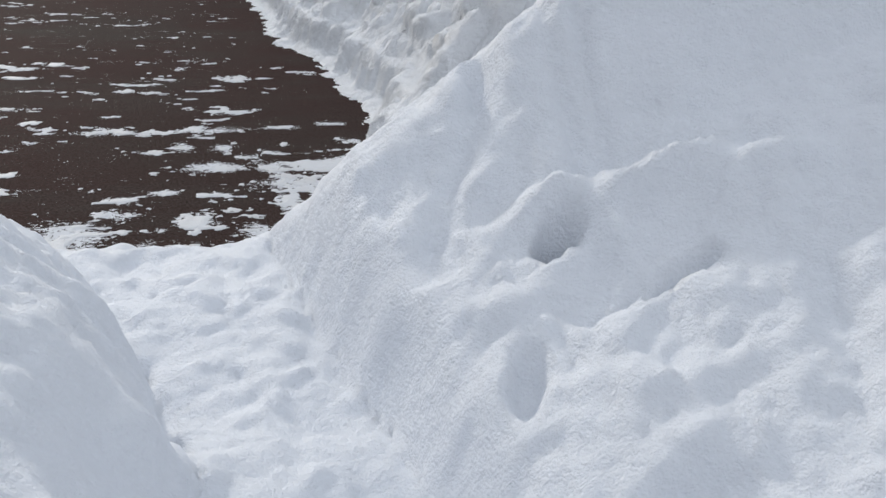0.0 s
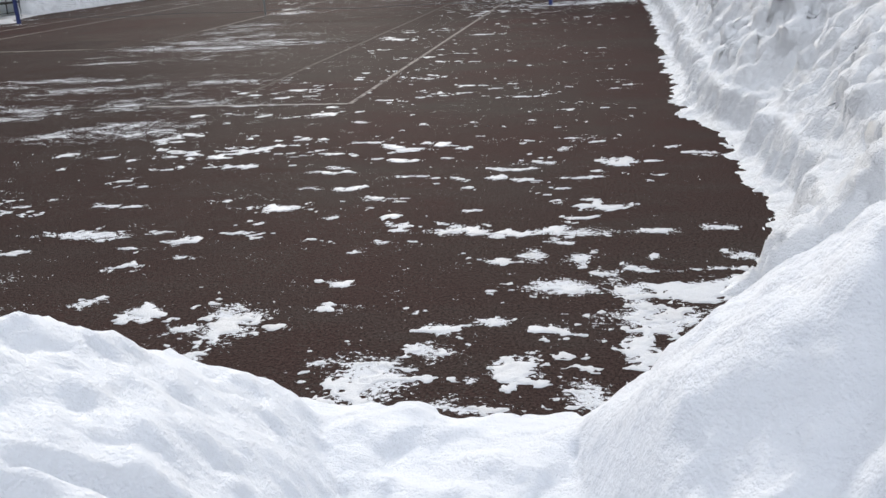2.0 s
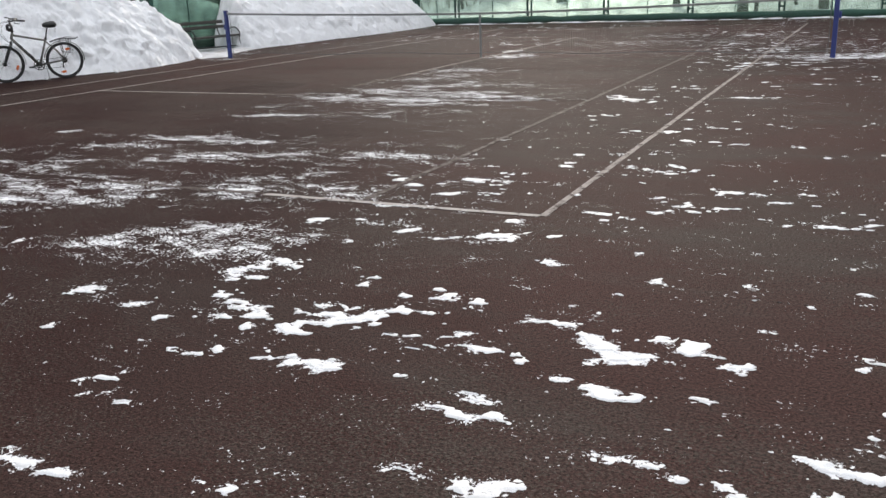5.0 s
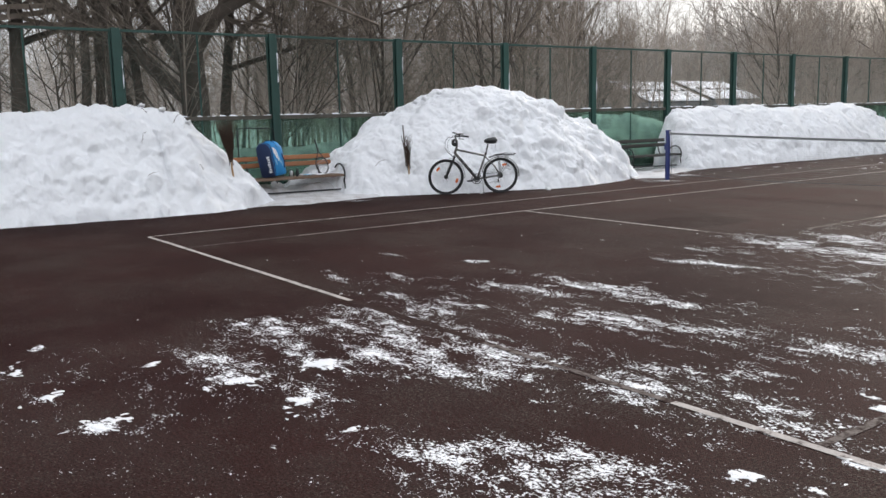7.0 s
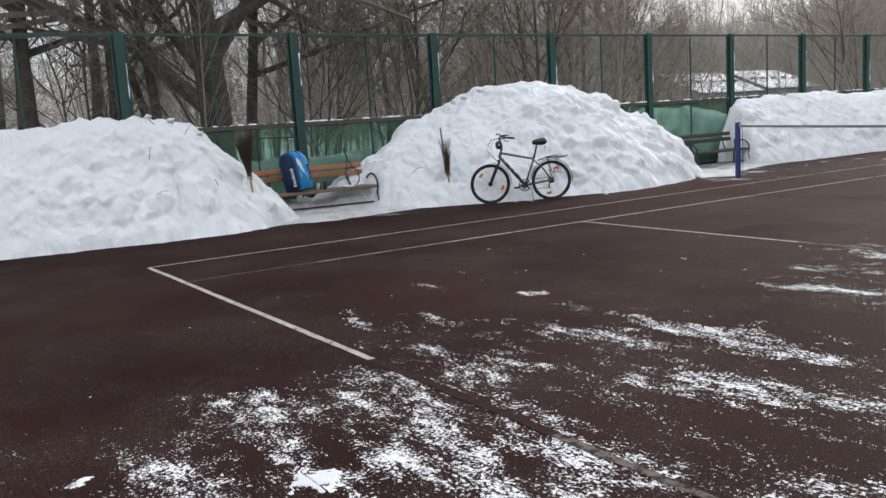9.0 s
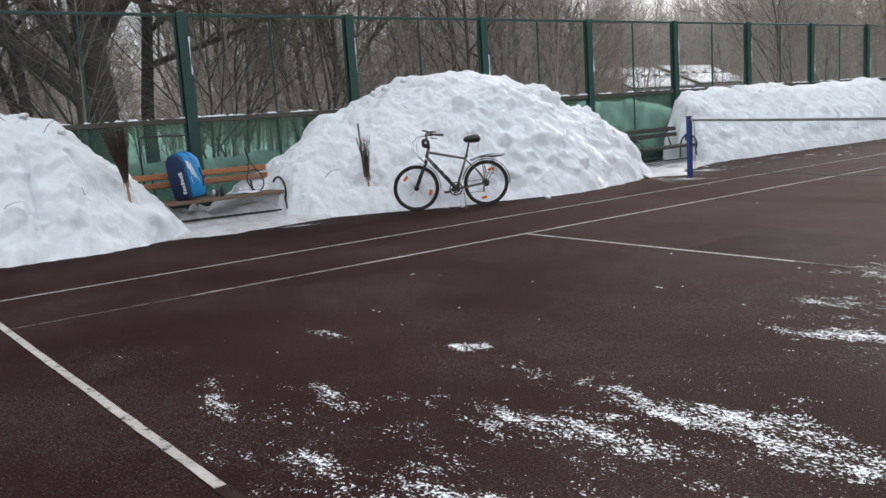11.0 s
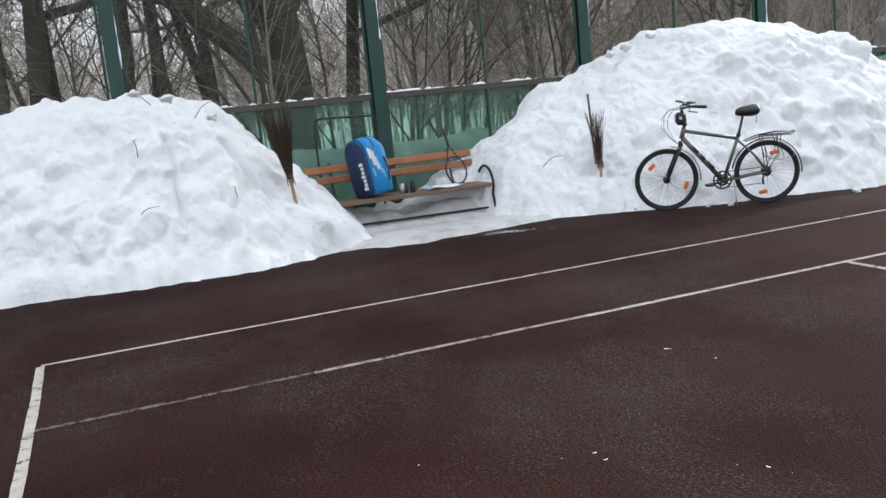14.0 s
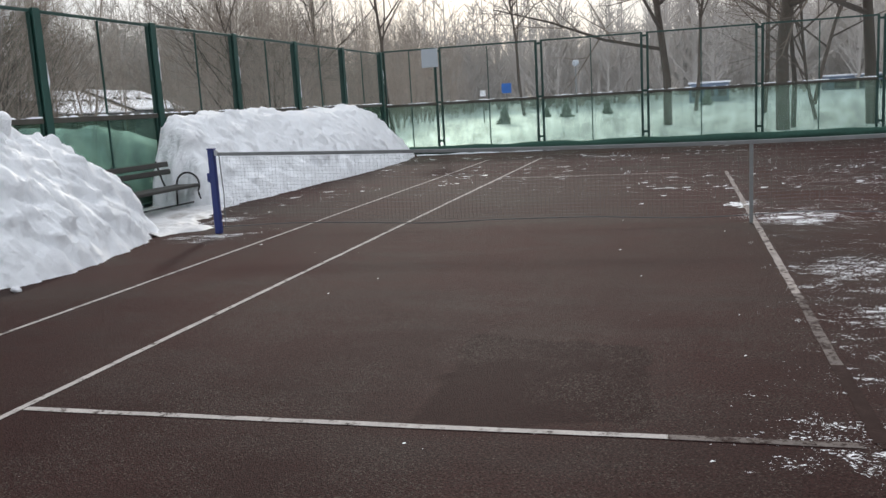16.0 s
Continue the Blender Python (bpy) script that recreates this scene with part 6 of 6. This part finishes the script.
def broom(m, label, extra, count=130, tall=0.88, wide=0.17):
    b = thing("broom", m, label, "broom", "twig brooms in the snow")
    bm = bmesh.new()
    tube(bm, [(0, 0, -0.15), (0, 0, 0.10), (0.005, 0, 0.36)], 0.017, 8)
    part("handle", bm, STICK, b, "pale wooden handle")
    r = random.Random(4)
    a, e = [], []
    for k in range(count):
        t = r.random() * math.tau
        q = r.random() ** 0.6
        z0 = r.uniform(0.24, 0.34)
        top = r.uniform(0.5, tall)
        w0, w1 = 0.030 * q, (0.05 + wide * (top - 0.4)) * q
        p, mid, end = (w0 * math.cos(t), w0 * math.sin(t), z0), (w1 * 0.55 * math.cos(t), w1 * 0.55 * math.sin(t), (z0 + top) / 2), (w1 * math.cos(t) + r.gauss(0, 0.018), w1 * math.sin(t) + r.gauss(0, 0.018), top)
        a += [p, mid]; e += [mid, end]
    for k in range(26):
        t = r.random() * math.tau
        a.append((0.03 * math.cos(t), 0.03 * math.sin(t), 0.30)); e.append((0.04 * math.cos(t), 0.04 * math.sin(t), 0.16 + 0.06 * r.random()))
    v, f = bars(a, e, 0.0028, 0.0018, 3)
    mesh_object("brush", v, f, BROOM_TWIG, b)["kind"] = "stuff"
    for z in (0.28, 0.36):
        bm = bmesh.new()
        tube(bm, [(0.036 * math.cos(k * math.tau / 14), 0.036 * math.sin(k * math.tau / 14), z) for k in range(14)], 0.006, 6, True)
        part("binding", bm, DARK_STICK, b)
    if extra:
        bm = bmesh.new()
        tube(bm, [(-0.03, -0.035, 0.25), (-0.035, -0.03, 1.06)], 0.013, 8)
        part("stick", bm, DARK_STICK, b, "grey stick standing behind the twigs")
    return b


broom(Matrix.Translation((-8.02, -5.97, 0.30)) @ pose(0, 0, 0, 1, -3, 20), "twig broom stuck handle down in the snow with a grey stick", True)
broom(Matrix.Translation((-8.30, -9.49, 0.56)) @ pose(0, 0, 0, 6, -5, 70) @ Matrix.Scale(1.0, 4), "bushy twig broom stuck handle down in the snow pile", False, 330, 1.02, 0.25)

# twigs sticking out of the snow piles
for x, y, z, l, turn in ((-8.55, -10.95, 1.22, 0.28, 20), (-8.18, -11.05, 0.62, 0.22, 80), (-8.75, -10.3, 1.55, 0.25, 150), (-8.1, -10.1, 0.75, 0.15, 200), (-8.2, -6.6, 0.62, 0.2, 60), (-8.9, -10.75, 1.72, 0.2, 260)):
    tw = thing("fallen_twig", Matrix.Translation((x, y, z)) @ pose(0, 0, 0, 20, 35, turn), "thin dark fallen twig lying on the snow pile", "twig", "twigs on the snow")
    bm = bmesh.new()
    tube(bm, [(0, 0, -0.05), (0.02, 0.01, l * 0.4), (0.06, -0.01, l * 0.75), (0.13, 0.0, l)], 0.004, 5, False, [0.005, 0.004, 0.003, 0.002])
    part("stem", bm, BROOM_TWIG, tw)

# loose lumps of snow on the court and on the piles
r = random.Random(8)
for x, y, z, s in ((-7.72, -5.75, 0.02, 0.045), (-8.8, -5.25, 1.80, 0.06), (-8.75, -5.05, 1.87, 0.07), (-8.8, -4.65, 1.99, 0.06),
                   (-7.05, -4.95, 0.02, 0.035), (-7.2, -5.15, 0.02, 0.03), (-6.6, -3.6, 0.02, 0.04), (-8.6, -10.9, 1.80, 0.05), (-8.5, -10.6, 1.72, 0.06), (-8.4, -10.2, 1.5, 0.05)):
    bm = bmesh.new()
    bmesh.ops.create_icosphere(bm, subdivisions=2, radius=s)
    for v in bm.verts:
        v.co *= 1 + 0.9 * noise.noise(v.co * (1.5 / s) + Vector((x, y, z)))
        v.co.z *= 0.75
    ob = part("snow_lump", bm, SNOW_PILED, None, "", True)
    ob.location = (x, y, z)
    tagged(ob, "loose lump of snow fallen from the pile", "snow lump", "loose snow lumps")


# ---------------------------------------------------------------- things beyond the fences
def long_shed(m, length, label):
    shed = thing("long_shed", m, label, "shed", "sheds behind the wood")
    bm = bmesh.new()
    box(bm, (0.2, 0.2, 0), (length - 0.2, 3.6, 2.0), 0.02)
    part("wall", bm, SHED_WALL, shed)
    slope = math.atan2(1.25, 2.9)
    base = Matrix.Translation((0, -0.1, 2.0)) @ pose(0, 0, 0, math.degrees(slope), 0, 0)
    n = max(3, int(length / 1.25))
    w = length / n
    for i in range(n):
        for j in range(2):
            bm = bmesh.new()
            box(bm, (i * w + 0.06, j * 1.58 + 0.05, 0), (i * w + w - 0.06, j * 1.58 + 1.5, 0.07), 0.02)
            bmesh.ops.transform(bm, matrix=base, verts=bm.verts)
            part("roof_panel", bm, SNOW, shed, "snow-dusted roof panel")
        bm = bmesh.new()
        box(bm, (i * w + w * 0.40, 1.46, 0.06), (i * w + w * 0.62, 1.74, 0.13), 0.02)
        bmesh.ops.transform(bm, matrix=base, verts=bm.verts)
        part("roof_vent", bm, IRON, shed, "dark roof vent")
    bm = bmesh.new()
    box(bm, (0, -0.02, -0.06), (length, 3.2, 0.0), 0.01)
    bmesh.ops.transform(bm, matrix=base, verts=bm.verts)
    part("roof_frame", bm, IRON, shed)
    return shed


long_shed(Matrix.Translation((-27.6, 23.6, 0)) @ pose(0, 0, 0, 0, 0, 100), 7.2, "low shed with a snow-dusted panelled roof among the trees")
long_shed(Matrix.Translation((-29.0, 31.3, 0.12)) @ pose(0, 0, 0, 0, 0, 100), 7.0, "low shed with a snowy panelled roof, slightly higher than its neighbour")


def lamp_post(x, y, h):
    lp = thing("street_lamp", Matrix.Translation((x, y, 0.3)), "thin grey park lamp post with a round head", "street lamp")
    bm = bmesh.new()
    tube(bm, [(0, 0, 0), (0, 0, h * 0.5), (0, 0, h)], 0.05, 8, False, [0.06, 0.05, 0.035])
    part("pole", bm, SHED_WALL, lp)
    bm = bmesh.new()
    bmesh.ops.create_uvsphere(bm, u_segments=12, v_segments=8, radius=0.2, matrix=Matrix.Translation((0, 0, h + 0.15)))
    part("globe", bm, BOARD, lp, "", True)


lamp_post(-6.6, 42.0, 3.0)


def sign(x, y, z, w, h, mat, label):
    s = thing("park_sign", Matrix.Translation((x, y, 0.3)), label, "sign", "signs in the park")
    bm = bmesh.new()
    box(bm, (-w / 2, -0.03, z - h / 2), (w / 2, 0.03, z + h / 2), 0.02)
    part("panel", bm, mat, s)
    bm = bmesh.new()
    tube(bm, [(0, 0.05, 0), (0, 0.05, z)], 0.035, 8)
    part("pole", bm, SHED_WALL, s)


sign(-9.6, 36.0, 1.85, 0.52, 0.52, SIGN_BLUE, "blue square park sign on a pole")
sign(-10.8, 35.6, 1.65, 0.3, 0.3, WHITE_MARK, "small white park sign on a pole")


def kiosk(x, y, w, label):
    k = thing("kiosk", Matrix.Translation((x, y, 0.4)), label, "building", "buildings in the park")
    bm = bmesh.new()
    box(bm, (-w / 2, -1.2, -0.3), (w / 2, 1.2, 1.5), 0.02)
    part("wall", bm, HOUSE_BLUE, k)
    bm = bmesh.new()
    box(bm, (-w / 2 - 0.1, -1.35, 1.5), (w / 2 + 0.1, 1.35, 1.62), 0.05)
    part("roof", bm, SNOW, k, "snow-covered flat roof")
    for i in range(3):
        bm = bmesh.new()
        cx = -w / 2 + w * (i + 0.5) / 3
        box(bm, (cx - w * 0.11, -1.23, 0.6), (cx + w * 0.11, -1.19, 1.1), 0.01)
        part("window", bm, IRON, k, "dark window")
    return k


kiosk(1.2, 54.0, 2.6, "pale blue kiosk with a snowy roof across the park")
kiosk(14.0, 60.0, 9.0, "long blue building with a snowy roof across the park")


def fir(x, y, h, seed):
    f = thing("fir_tree", Matrix.Translation((x, y, 0.2)), "small dark green fir in the snowy park", "tree", "young firs in the park")
    bm = bmesh.new()
    tube(bm, [(0, 0, 0), (0, 0, h)], 0.05, 7, False, [0.07, 0.01])
    part("trunk", bm, BARK, f)
    r = random.Random(seed)
    a, b = [], []
    for k in range(420):
        z = h * (0.08 + 0.9 * r.random() ** 1.2)
        l = (h - z) * 0.42 + 0.08
        t = r.random() * math.tau
        q = 0.2 + 0.8 * r.random()
        p = (l * q * 0.5 * math.cos(t), l * q * 0.5 * math.sin(t), z)
        e = (l * q * math.cos(t + r.gauss(0, 0.2)), l * q * math.sin(t + r.gauss(0, 0.2)), z - 0.15 * l + r.gauss(0, 0.05))
        a.append(p); b.append(e)
    v, fc = bars(a, b, 0.05, 0.02, 4)
    mesh_object("needles", v, fc, FIR, f)["kind"] = "stuff"


for i, (x, y, h) in enumerate(((-9.4, 34, 1.2), (-6.6, 37, 1.4), (-7.8, 38, 1.0), (-4.6, 39, 1.2), (0.8, 44, 1.6))):
    fir(x, y, h * 0.85, i)
